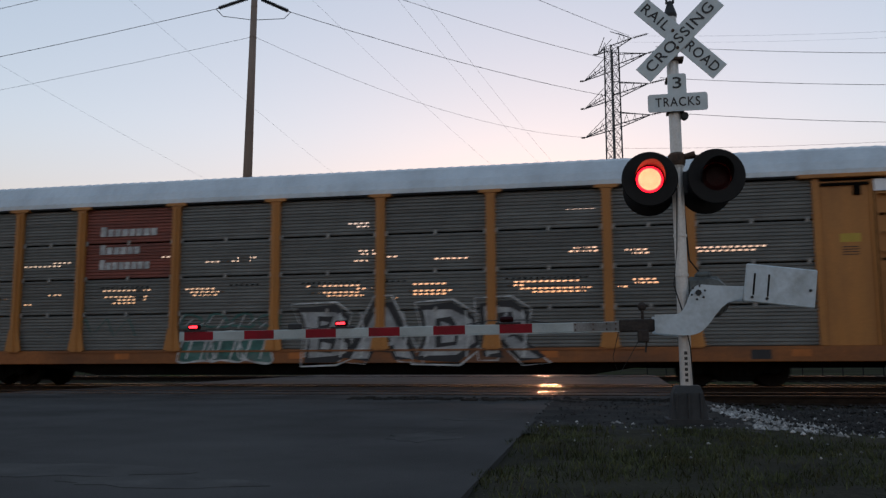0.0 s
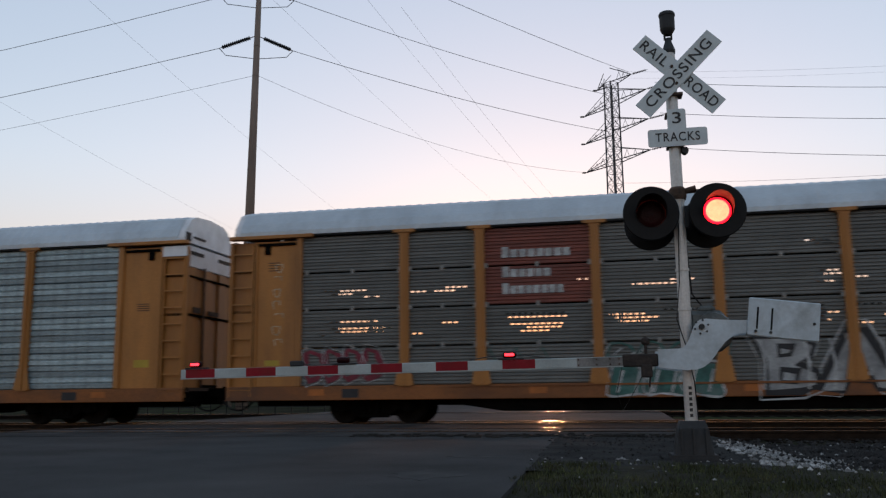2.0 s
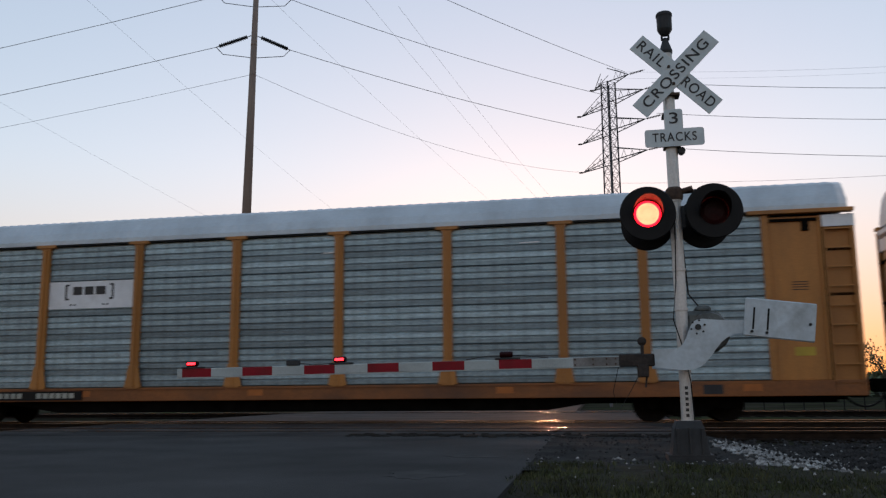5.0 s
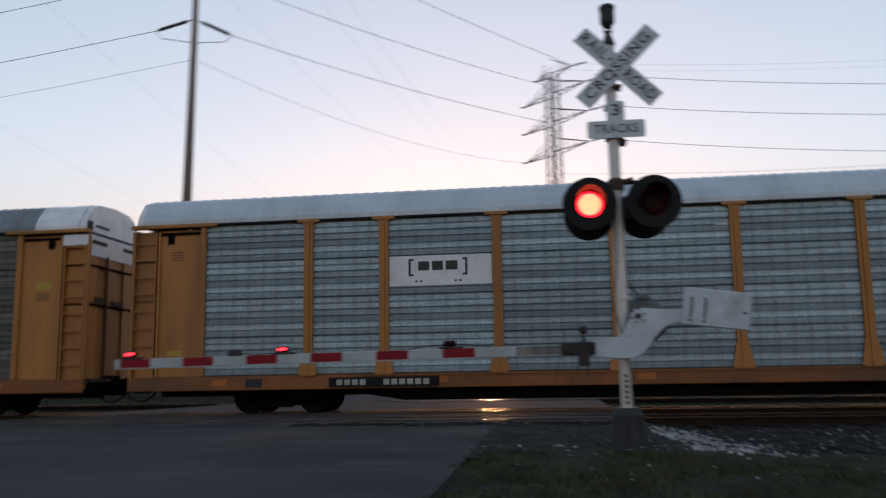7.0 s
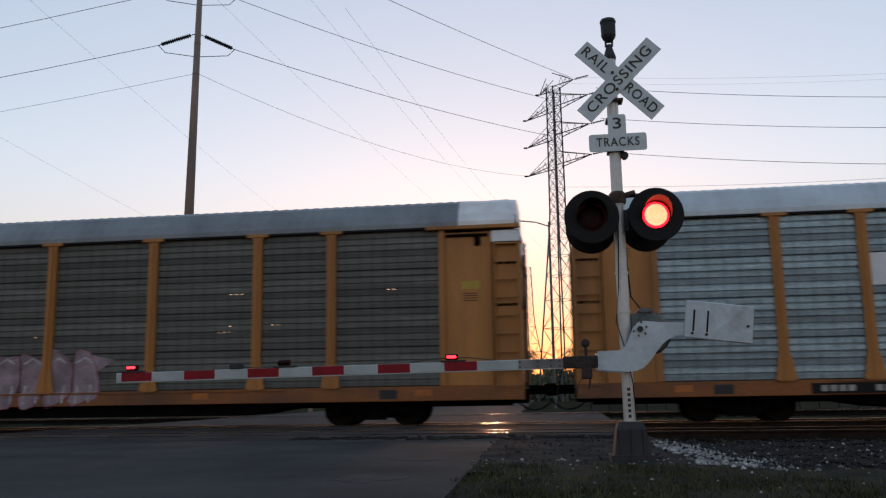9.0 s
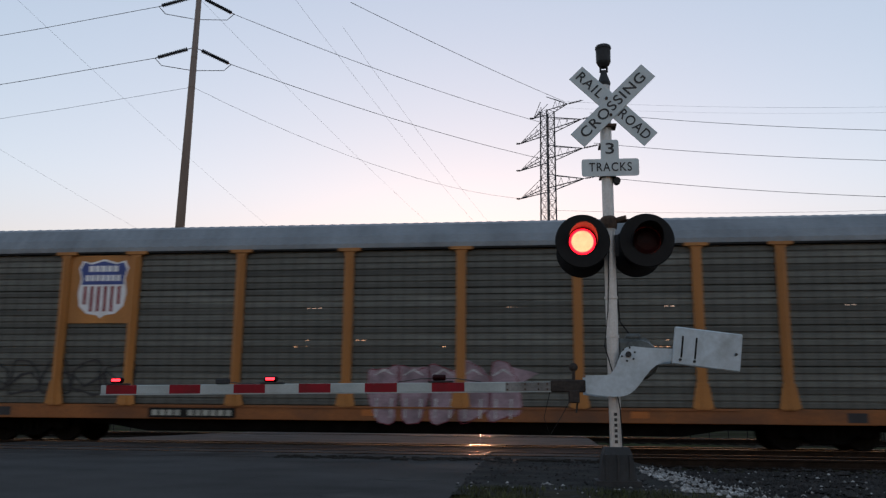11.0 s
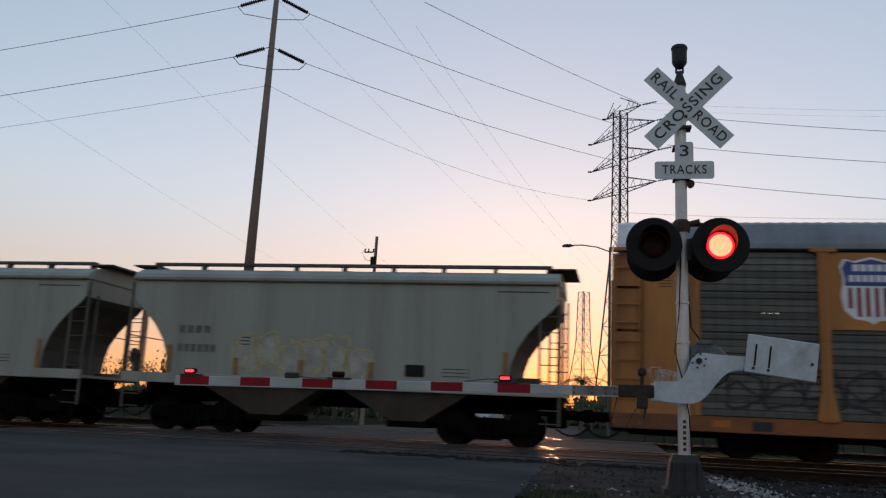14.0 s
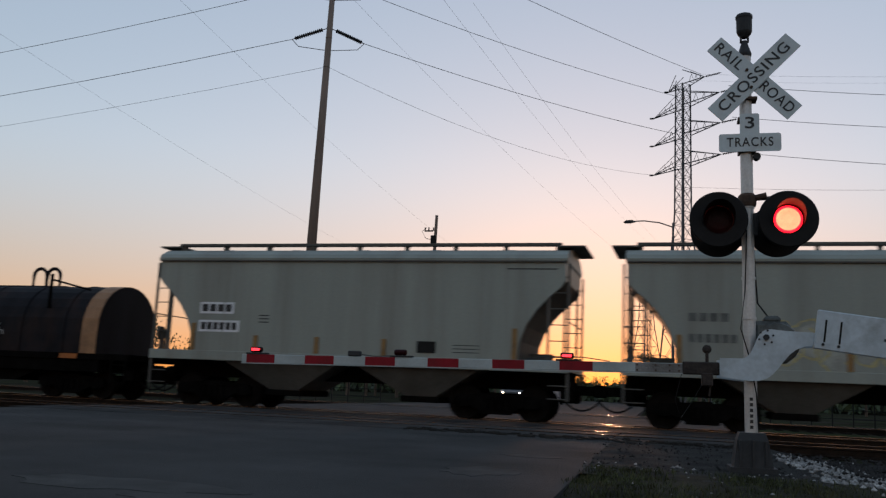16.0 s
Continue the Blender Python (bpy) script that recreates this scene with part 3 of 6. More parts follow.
for name, tilt, dy, words in (("crossbuck_blade", 45, -0.10, ("RAIL", "ROAD")), ("crossbuck_blade", -45, -0.112, ("CROSSING",))):
    bm = bmesh.new()
    box(bm, -0.61, 0.61, -0.005, 0.005, -0.114, 0.114, bevel=0.003)
    blade = part(name, bm, SHEET_WHITE, signal, "white reflective board with black letters")
    blade.matrix_basis = pose(0.085, dy, 4.37, 0, tilt, 0)
    if len(words) == 2:
        lettering("letters", words[0], 0.172, 0.38, pose(-0.375, -0.008, 0, 90, 0, 0), LETTER, blade)
        lettering("letters", words[1], 0.172, 0.45, pose(0.345, -0.008, 0, 90, 0, 0), LETTER, blade)
    else:
        lettering("letters", words[0], 0.172, 1.04, pose(0, -0.008, 0, 90, 0, 0), LETTER, blade)
bm = bmesh.new()
for x, z in ((0.01, 4.46), (0.055, 4.25)):
    tube(bm, (x, -0.135, z), (x, -0.10, z), 0.018, n=8)
box(bm, -0.09, 0.12, -0.10, 0.08, 4.12, 4.15)
each("bolt", bm, RUST, signal)
bm = bmesh.new()
def arc(cx, cz, r, a0, a1):
    return [(cx + r * math.cos(radians(a0 + (a1 - a0) * i / 4)), cz + r * math.sin(radians(a0 + (a1 - a0) * i / 4))) for i in range(5)]
o = arc(-0.305, 3.53, 0.03, 180, 270) + arc(0.305, 3.53, 0.03, 270, 360) + arc(0.305, 3.68, 0.03, 0, 90)
o += [(0.105, 3.71)] + arc(0.075, 3.915, 0.03, 0, 90) + arc(-0.075, 3.915, 0.03, 90, 180) + [(-0.105, 3.71)] + arc(-0.305, 3.68, 0.03, 90, 180)
prism(bm, o, "y", -0.105, -0.096)
tracks_sign = part("tracks_sign", bm, SHEET_WHITE, signal, "white reflective plate with black letters", at=(0.03, 0, 0))
lettering("letters", "TRACKS", 0.15, 0.50, pose(0, -0.108, 3.605, 90, 0, 0), LETTER, tracks_sign)
lettering("digit", "3", 0.19, 0.10, pose(0, -0.108, 3.83, 90, 0, 0), LETTER, tracks_sign)
bm = bmesh.new()
for z in (3.50, 3.88):
    box(bm, -0.09, 0.10, -0.096, 0.09, z, z + 0.03)
each("clamp", bm, RUST, signal)

# Two flashing lights on a cross arm.
bm = bmesh.new()
tube(bm, (-0.30, -0.02, 2.95), (0.34, -0.02, 2.98), 0.022, n=8)
turned(bm, [(0.09, 2.88), (0.10, 2.92), (0.10, 3.0), (0.075, 3.03)], (0, 0, 0), 12, "z")
tube(bm, (0.05, -0.02, 2.97), (0.20, -0.06, 3.0), 0.035, n=8)
part("cross_arm", bm, RUST, signal)
ROTORS = []
for x, z in ((-0.325, 2.70), (0.405, 2.70)):
    bm = bmesh.new()
    turned(bm, [(0.305, -0.215), (0.315, -0.205), (0.315, -0.195), (0.30, -0.19)], (x, 0, z), 36)
    for f in list(bm.faces):  # open the middle of the plate for the lens
        if len(f.verts) > 4:
            bm.faces.remove(f)
    turned_in = [(0.305, -0.215), (0.166, -0.21), (0.166, -0.19), (0.30, -0.19)]
    rings = [[bm.verts.new((x + r * math.cos(6.2832 * i / 36), d, z + r * math.sin(6.2832 * i / 36))) for i in range(36)] for r, d in turned_in]
    for p, q in zip(rings, rings[1:]):
        for i in range(36):
            bm.faces.new((p[i], p[(i + 1) % 36], q[(i + 1) % 36], q[i]))
    unit = part("background_plate", bm, BLACK, signal, "round matt black backing plate")
    bm = bmesh.new()
    turned(bm, [(0.168, -0.19), (0.175, -0.1), (0.165, 0.03), (0.06, 0.10)], (x, 0, z), 20)
    for f in list(bm.faces):
        if len(f.verts) > 4 and f.calc_center_median().y < -0.1:
            bm.faces.remove(f)
    part("housing", bm, BLACK, signal, "black lamp housing")
    bm = bmesh.new()  # hood: long above, short at the sides
    n, front, back = 24, [], []
    for i in range(n + 1):
        a = radians(-50 + 280 * i / n)
        reach = 0.215 + 0.30 * max(0.0, math.sin(a) * 0.75 + 0.25) ** 0.7
        front.append(((x + 0.172 * math.cos(a), -reach, z + 0.172 * math.sin(a)), (x + 0.165 * math.cos(a), -reach, z + 0.165 * math.sin(a))))
        back.append(((x + 0.172 * math.cos(a), -0.20, z + 0.172 * math.sin(a)), (x + 0.165 * math.cos(a), -0.20, z + 0.165 * math.sin(a))))
    for i in range(n):
        q = [bm.verts.new(p) for p in (front[i][0], front[i + 1][0], back[i + 1][0], back[i][0], front[i][1], front[i + 1][1], back[i + 1][1], back[i][1])]
        for k in ((0, 1, 2, 3), (7, 6, 5, 4), (1, 0, 4, 5)):
            bm.faces.new([q[j] for j in k])
    bmesh.ops.remove_doubles(bm, verts=bm.verts, dist=1e-5)
    part("hood", bm, BLACK, signal, "black sun visor over the lens")
    # The turning lamp: lit lens on one face, dark lens on the other.
    bm = bmesh.new()
    turned(bm, [(0.156, -0.012), (0.158, 0.0), (0.156, 0.012)], (0, 0, 0), 28)
    rotor_ob = part("lamp_rotor", bm, BLACK, signal, "turning lamp with a lit face", at=(x, -0.165, z))
    bm = bmesh.new()
    turned(bm, [(0.05, -0.030), (0.11, -0.025), (0.152, -0.014)], (0, 0, 0), 28)
    part("lit_lens", bm, LIT, rotor_ob, "glowing red lens")
    bm = bmesh.new()
    turned(bm, [(0.05, -0.036), (0.124, -0.030), (0.128, -0.018)], (0, 0, 0), 24)
    part("bright_core", bm, LIT_CORE, rotor_ob, "bright middle of the lens")
    bm = bmesh.new()
    turned(bm, [(0.152, 0.014), (0.11, 0.025), (0.03, 0.032)], (0, 0, 0), 28)
    part("dark_lens", bm, DARK_LENS, rotor_ob, "unlit dark red lens")
    ROTORS.append(rotor_ob)

# The rear pair, facing the other way.
for x, z in ((-0.305, 2.66), (0.345, 2.66)):
    bm = bmesh.new()
    turned(bm, [(0.16, 0.30), (0.295, 0.315), (0.305, 0.325), (0.295, 0.335)], (x, 0, z), 36)
    part("background_plate", bm, BLACK, signal, "round matt black backing plate")
    bm = bmesh.new()
    turned(bm, [(0.06, 0.10), (0.15, 0.16), (0.165, 0.31)], (x, 0, z), 20)
    part("housing", bm, BLACK, signal, "black lamp housing")
    bm = bmesh.new()
    n = 24
    for i in range(n):
        a, b = radians(-50 + 280 * i / n), radians(-50 + 280 * (i + 1) / n)
        ra, rb = (0.34 + 0.30 * max(0.0, math.sin(c) * 0.75 + 0.25) ** 0.7 for c in (a, b))
        v = [bm.verts.new(q) for q in ((x + 0.17 * math.cos(a), 0.33, z + 0.17 * math.sin(a)), (x + 0.17 * math.cos(b), 0.33, z + 0.17 * math.sin(b)), (x + 0.17 * math.cos(b), rb, z + 0.17 * math.sin(b)), (x + 0.17 * math.cos(a), ra, z + 0.17 * math.sin(a)))]
        bm.faces.new(v)
    bmesh.ops.remove_doubles(bm, verts=bm.verts, dist=1e-5)
    part("hood", bm, BLACK, signal, "black sun visor over the lens")
    bm = bmesh.new()
    turned(bm, [(0.155, 0.30), (0.13, 0.33), (0.05, 0.345)], (x, 0, z), 24)
    part("rear_lens", bm, DARK_LENS, signal, "unlit dark red lens")

# Gate mechanism, counterweight and arm.
bm = bmesh.new()
box(bm, 0.04, 0.44, 0.02, 0.32, 1.14, 1.60, bevel=0.05)
turned(bm, [(0.10, -0.02), (0.21, 0.0), (0.23, 0.06), (0.23, 0.26), (0.15, 0.30)], (0.30, 0, 1.36), 18)
box(bm, 0.16, 0.34, 0.06, 0.24, 1.58, 1.66, bevel=0.03)
part("gate_motor_box", bm, MOTOR, signal, "grey gate mechanism box")
BENT = [(-0.33, 1.165), (-0.33, 0.965), (-0.20, 0.945), (-0.04, 0.93), (0.08, 0.935), (0.15, 0.96), (0.21, 1.005), (0.27, 1.075), (0.33, 1.155), (0.39, 1.225), (0.45, 1.275), (0.53, 1.31), (0.62, 1.328), (0.70, 1.33), (0.70, 1.46), (0.52, 1.465), (0.34, 1.475), (0.20, 1.49), (0.14, 1.48), (0.10, 1.455), (0.07, 1.41), (0.045, 1.35), (0.02, 1.285), (-0.01, 1.23), (-0.05, 1.185), (-0.10, 1.168)]
bm = bmesh.new()
prism(bm, BENT, "y", -0.19, -0.165)
prism(bm, BENT, "y", 0.34, 0.36)
each("counterweight_arm", bm, ARM_STEEL, signal, "pale grey bent steel support arm")
bm = bmesh.new()
tube(bm, (0.15, -0.225, 1.40), (0.15, 0.38, 1.40), 0.032, n=12)
for i in range(6):
    a = 6.283 * i / 6 + 0.3
    tube(bm, (0.15 + 0.075 * math.cos(a), -0.20, 1.40 + 0.075 * math.sin(a)), (0.15 + 0.075 * math.cos(a), -0.18, 1.40 + 0.075 * math.sin(a)), 0.012, n=6)
part("pivot", bm, CAST, signal)
bm = bmesh.new()
box(bm, 0, 0.74, -0.022, 0.022, -0.21, 0.21, bevel=0.012)
weight = part("counterweight", bm, ARM_STEEL, signal, "pale grey slotted counterweight plate")
weight.matrix_basis = pose(0.645, -0.215, 1.50, 0, 7.5, 0)
boxes("slot", BLACK, weight, (0.085, 0.105, -0.025, -0.020, -0.13, 0.11), label="dark slot")
boxes("slot", BLACK, weight, (0.235, 0.255, -0.025, -0.020, -0.13, 0.11), label="dark slot")
bm = bmesh.new()
for x, z in ((0.085, -0.155), (0.24, -0.155), (0.68, -0.02)):
    tube(bm, (x, -0.04, z), (x, -0.02, z), 0.016, n=8)
each("bolt", bm, CAST, weight)
bm = bmesh.new()
box(bm, -0.72, -0.33, -0.15, -0.06, 0.98, 1.12, bevel=0.012)
box(bm, -0.52, -0.40, -0.18, -0.03, 0.86, 1.0, bevel=0.01)
tube(bm, (-0.46, -0.12, 1.1), (-0.46, -0.12, 1.24), 0.018, n=8)
turned(bm, [(0.02, -0.15), (0.05, -0.13), (0.05, -0.10), (0.02, -0.08)], (-0.46, 0, 1.26), 12)
tube(bm, (-0.44, -0.12, 0.75), (-0.42, -0.12, 0.9), 0.012, n=6)
part("arm_bracket", bm, BRACKET, signal, "dark rusty arm bracket")
bm = bmesh.new()
path(bm, [(-0.02, -0.09, 2.6), (-0.05, -0.09, 1.9), (-0.10, -0.09, 1.5), (-0.02, -0.1, 1.2), (0.05, -0.09, 0.8), (0.07, -0.05, 0.4)], 0.007)
path(bm, [(-0.72, -0.1, 1.02), (-0.80, -0.1, 0.7), (-0.74, -0.1, 0.5), (-0.60, -0.1, 0.72), (-0.5, -0.1, 0.9)], 0.004)
path(bm, [(0.02, 0.05, 3.2), (0.1, 0.1, 1.8), (0.2, 0.1, 1.66)], 0.010)
part("cable", bm, BLACK, signal)
bm = bmesh.new()
for i in range(6):
    box(bm, -0.018, 0.016, -0.074, -0.069, 0.42 + i * 0.06, 0.455 + i * 0.06)
each("number_bar", bm, LETTER, signal, "dark bars in place of an identification number")
bm = bmesh.new()
box(bm, 0.06, 0.10, -0.06, 0.06, 2.55, 2.80)
turned(bm, [(0.04, -0.06), (0.045, -0.02), (0.04, 0.04)], (0.11, 0, 3.46), 10)
each("junction_fitting", bm, CAST, signal)

arm = thing("gate_arm", "lowered red and white striped gate arm with red lamps", "gate arm", (SX, SY - 0.105, 0))
arm.matrix_basis = LEAN @ pose(SX, SY - 0.105, 0, 0, -0.47, 0)
AX0, AX1, AZ = -6.02, -0.70, 1.05
bm = bmesh.new()
box(bm, AX0, AX1, -0.02, 0.02, AZ - 0.055, AZ + 0.055, bevel=0.008)
box(bm, AX0, AX1, -0.028, 0.03, AZ - 0.062, AZ - 0.052)
part("beam", bm, BEAM_WHITE, arm)
for i in range(6):
    x0 = -5.95 + i * 0.777
    boxes("red_stripe", SHEET_RED, arm, (x0, x0 + 0.375, -0.0235, -0.0195, AZ - 0.051, AZ + 0.053), label="red reflective stripe")
bm = bmesh.new()
for x in (-1.20, -1.0, -0.85, -0.75):
    for z in (AZ - 0.03, AZ + 0.03):
        tube(bm, (x, -0.035, z), (x, -0.02, z), 0.011, n=6)
each("bolt", bm, RUST, arm)
boxes("end_plate", CONCRETE, arm, (-1.22, -0.70, -0.026, -0.0205, AZ - 0.05, AZ + 0.05), label="bare metal splice plate")
ARM_ROTORS = []
for k, x in enumerate((-5.83, -3.96, -1.98)):
    boxes("lamp_base", CAST, arm, (x - 0.13, x + 0.16, -0.03, 0.03, AZ + 0.055, AZ + 0.075), bevel=0.004)
    bm = bmesh.new()
    turned(bm, [(0.028, -0.075), (0.036, -0.06), (0.036, 0.06), (0.028, 0.075)], (0, 0, 0), 14, "x")
    r = part("lamp", bm, DARK_LENS, arm, "small red arm lamp", at=(x, -0.0, AZ + 0.112))
    bm = bmesh.new()
    box(bm, -0.055, 0.055, -0.042, -0.030, -0.015, 0.015, bevel=0.006)
    part("lit_window", bm, ARM_LAMP, r, "glowing red window")
    ARM_ROTORS.append(r)
bm = bmesh.new()
box(bm, -4.62, -4.46, -0.03, 0.04, AZ + 0.055, AZ + 0.12, bevel=0.01)
path(bm, [(-4.46, 0, AZ + 0.08), (-4.3, 0, AZ + 0.06), (-4.0, 0, AZ + 0.07)], 0.006)
path(bm, [(-2.45, 0, AZ + 0.065), (-2.2, 0, AZ + 0.10), (-1.8, 0, AZ + 0.10), (-1.5, 0, AZ + 0.06)], 0.006)
each("junction_box", bm, CAST, arm)

# ---- power lines beyond the tracks ----
def way_to(az, el, d):
    """A place d metres off, at an azimuth from north and an elevation, seen from the roadside."""
    a, e = radians(az), radians(el)
    return LEAN @ Vector((d * math.sin(a), d * math.cos(a), EYE[2] + d * math.tan(e)))


def wire(a, b, sag, r=0.03, n=14, label="thin dark overhead wire"):
    bm = bmesh.new()
    pts = [Vector(a).lerp(Vector(b), i / n) - Vector((0, 0, 4 * sag * (i / n) * (1 - i / n))) for i in range(n + 1)]
    path(bm, pts, r, 4)
    tagged(part("overhead_wire", bm, WIRE), label, "wire", group="overhead wires")


PX, PY = way_to(-22.58, 0, 65).xy
monopole = thing("power_pole", "tall tapered brown power pole with insulator strings", "power pole", (PX, PY, 0))
bm = bmesh.new()
tube(bm, (-0.36, 0, -0.3), (0.21, 0, 36), 0.46, 0.17, n=14)
for z in (9, 17.5, 24.9, 27.3):
    tube(bm, (z * 0.0157 - 0.355, 0, z), (z * 0.0157 - 0.355, 0, z + 0.1), 0.46 - 0.0078 * z, n=14)
part("shaft", bm, POLE_WOOD, monopole, smooth=True)
WAY_L, WAY_R = Vector((-1, 0.06, 0)).normalized(), (way_to(1.6, 0, 95) - Vector((PX, PY, 0.7))).normalized()
for z in (28.15, 32.4):
    ends = []
    for w in (WAY_L, WAY_R):
        bm = bmesh.new()
        a, b = Vector((0.10, 0, z)) + w * 0.25, Vector((0.10, 0, z)) + w * 3.2 - Vector((0, 0, 0.65 if w is WAY_L else 0.35))
        path(bm, [a, b], 0.035, 5)
        for i in range(14):
            c = a.lerp(b, 0.15 + 0.75 * i / 13)
            d = (b - a).normalized() * 0.05
            tube(bm, c - d, c + d, 0.17, 0.10, n=8)
        part("insulator_string", bm, BLACK, monopole, "dark disc insulator string")
        ends.append(b)
    bm = bmesh.new()
    mid = (ends[0] + ends[1]) / 2 - Vector((0, 0, 0.75))
    path(bm, [ends[0], ends[0].lerp(mid, 0.18) - Vector((0, 0, 0.42)), mid - Vector((0, 0, 0.02)), ends[1].lerp(mid, 0.18) - Vector((0, 0, 0.42)), ends[1]], 0.03, 4)
    part("jumper_loop", bm, WIRE, monopole)
    for e, far_end in zip(ends, ((-170, 78, z - 1.5), None)):
        e = e + Vector((PX, PY, 0))
        if far_end:
            wire(e, far_end, 3.0, 0.026)
        else:
            wire(e, way_to(1.4, 16.75 if z < 30 else 19.1, 94), 0.5, 0.026)
wire((PX + 0.12, PY, 25.0), (-170, 78, 22.5), 2.8, 0.014)
wire((PX + 0.12, PY, 25.0), way_to(0.0, 14.2, 100), 1.6, 0.014)
wire(way_to(-12, 26.6, 60), way_to(2.9, 20.4, 94), 0.2, 0.026)
# a second line, along the road, far to the side
for a, b in (((-37, 50, 31), (-39, 190, 29)), ((-58, 60, 31), (-61, 220, 29)), ((-17, 56, 31), (-1, 170, 30)), ((-24, 56, 31), (-4, 190, 29)), ((-13.5, 60, 29.5), (3, 165, 27))):
    wire(a, b, 1.5, 0.010)


def lattice(name, label, at, height, base, waist, waist_z, top, arms, seed):
    t = thing(name, label, "pylon", at)
    t.rotation_euler[2] = radians(-51)
    def half(z):
        return base + (waist - base) * z / waist_z if z < waist_z else waist + (top - waist) * (z - waist_z) / (height - waist_z)
    zs, z = [0.0], 0.0
    while z < height - 0.6:
        z = min(height, z + max(1.3, half(z) * 2.1))
        zs.append(z)
    for sx, sy in ((-1, -1), (1, -1), (1, 1), (-1, 1)):
        bm = bmesh.new()
        path(bm, [(sx * half(z), sy * half(z), z) for z in zs], 0.085, 4)
        part("leg", bm, TOWER_STEEL, t)
    for a, b in (((-1, -1), (1, -1)), ((1, -1), (1, 1)), ((1, 1), (-1, 1)), ((-1, 1), (-1, -1))):
        bm = bmesh.new()
        for z0, z1 in zip(zs, zs[1:]):
            h0, h1 = half(z0), half(z1)
            tube(bm, (a[0] * h0, a[1] * h0, z0), (b[0] * h1, b[1] * h1, z1), 0.030, n=4)
            tube(bm, (b[0] * h0, b[1] * h0, z0), (a[0] * h1, a[1] * h1, z1), 0.030, n=4)
            tube(bm, (a[0] * h1, a[1] * h1, z1), (b[0] * h1, b[1] * h1, z1), 0.030, n=4)
        part("bracing", bm, TOWER_STEEL, t)
    for z, left, right in arms:
        for reach in (-left, right):
            if not reach:
                continue
            bm = bmesh.new()
            s = 1 if reach > 0 else -1
            h = half(z)
            tip = (reach, 0, z)
            for sy in (-1, 1):
                tube(bm, (s * h, sy * h, z), tip, 0.06, n=4)
                tube(bm, (s * half(z + 1.3), sy * half(z + 1.3), z + 1.3 if s < 0 else z + 1.6), tip, 0.045, n=4)
            for k in (0.3, 0.55, 0.78):
                p = Vector((s * h, -h, z)).lerp(Vector(tip), k)
                q = Vector((s * h, h, z)).lerp(Vector(tip), k)
                u = Vector((s * half(z + 1.3), 0, z + 1.4)).lerp(Vector(tip), k)
                for g, w in ((p, q), (p, u), (q, u)):
                    tube(bm, g, w, 0.03, n=4)
            arm_ob = part("cross_arm", bm, TOWER_STEEL, t)
            bm = bmesh.new()
            w = Vector((0.89, 0.44, 0.06)) if s > 0 else Vector((-0.5, -0.6, 0.0))
            a = Vector(tip)
            length = 1.7 if s > 0 else 0.6
            for i in range(9):
                c = a + w * length * (0.15 + i / 10)
                tube(bm, c - w * 0.04, c + w * 0.04, 0.12, 0.07, n=6)
            path(bm, [a, a + w * length * 1.1], 0.03, 4)
            part("insulator_string", bm, BLACK, arm_ob)
    return t


TOWER = way_to(1.62, 0, 95)
lattice("lattice_tower", "dark steel lattice power tower with three pairs of arms", (TOWER.x, TOWER.y, 0), 35.6, 2.0, 0.62, 20.0, 0.54, ((34.9, 2.4, 3.4), (32.5, 4.9, 5.6), (29.2, 4.9, 5.7), (25.8, 4.9, 5.8)), 1)
FAR_T = way_to(-0.66, 0, 170)
lattice("lattice_tower", "distant dark steel lattice tower behind the trees", (FAR_T.x, FAR_T.y, 0), 25.5, 2.9, 1.0, 15, 0.75, ((22.5, 0, 0),), 2)
for (az0, el0), (az1, el1), r in (((4.6, 19.6), (27, 16.0), 0.026), ((4.8, 17.66), (27, 14.3), 0.026), ((4.9, 15.5), (27, 12.2), 0.026), ((2.9, 20.4), (27, 17.5), 0.008), ((2.2, 13.4), (27, 11.8), 0.013), ((2.9, 20.0), (27, 17.2), 0.006)):
    wire(way_to(az0, el0, 90.5), way_to(az1, el1, 93), 0.45, r)


def wood_pole(at, height, arm_z, label, lean=0.0):
    t = thing("utility_pole", label, "utility pole", at)
    bm = bmesh.new()
    tube(bm, (0, 0, -0.3), (lean, 0, height), 0.17, 0.11, n=8)
    part("post", bm, POLE_WOOD, t)
    bm = bmesh.new()
    box(bm, -0.55, 0.05, -0.06, 0.06, arm_z, arm_z + 0.09)
    box(bm, -0.05, 0.35, -0.2, 0.1, arm_z - 0.9, arm_z - 0.3, bevel=0.04)
    for x in (-0.52, -0.25, 0.1):
        tube(bm, (x, 0, arm_z + 0.05), (x, 0, arm_z + 0.3), 0.05, n=6)
    path(bm, [(-0.4, 0, arm_z + 0.3), (-0.75, 0, arm_z), (-0.45, 0, arm_z - 0.5), (0, 0, arm_z - 0.6)], 0.02, 4)
    part("fittings", bm, BLACK, t)
    return t


P = way_to(-14.8, 0, 62)
wood_pole((P.x, P.y, 0), 13.2, 12.0, "dark wooden utility pole with small fittings", 0.3)
P = way_to(-8.5, 0, 118)
far_lamp = thing("street_lamp", "distant thin dark street lamp with a side arm", "street lamp", (P.x, P.y, 0))
bm = bmesh.new()
tube(bm, (0, 0, -0.3), (0, 0, 7.6), 0.13, 0.08, n=8)
part("post", bm, TOWER_STEEL, far_lamp)
bm = bmesh.new()
path(bm, [(0, 0, 7.45), (0.5, 0, 7.9), (1.3, 0, 8.05), (2.0, 0, 8.05)], 0.05, 5)
part("arm", bm, TOWER_STEEL, far_lamp)
bm = bmesh.new()
box(bm, 1.95, 2.55, -0.13, 0.13, 7.99, 8.11, bevel=0.03)
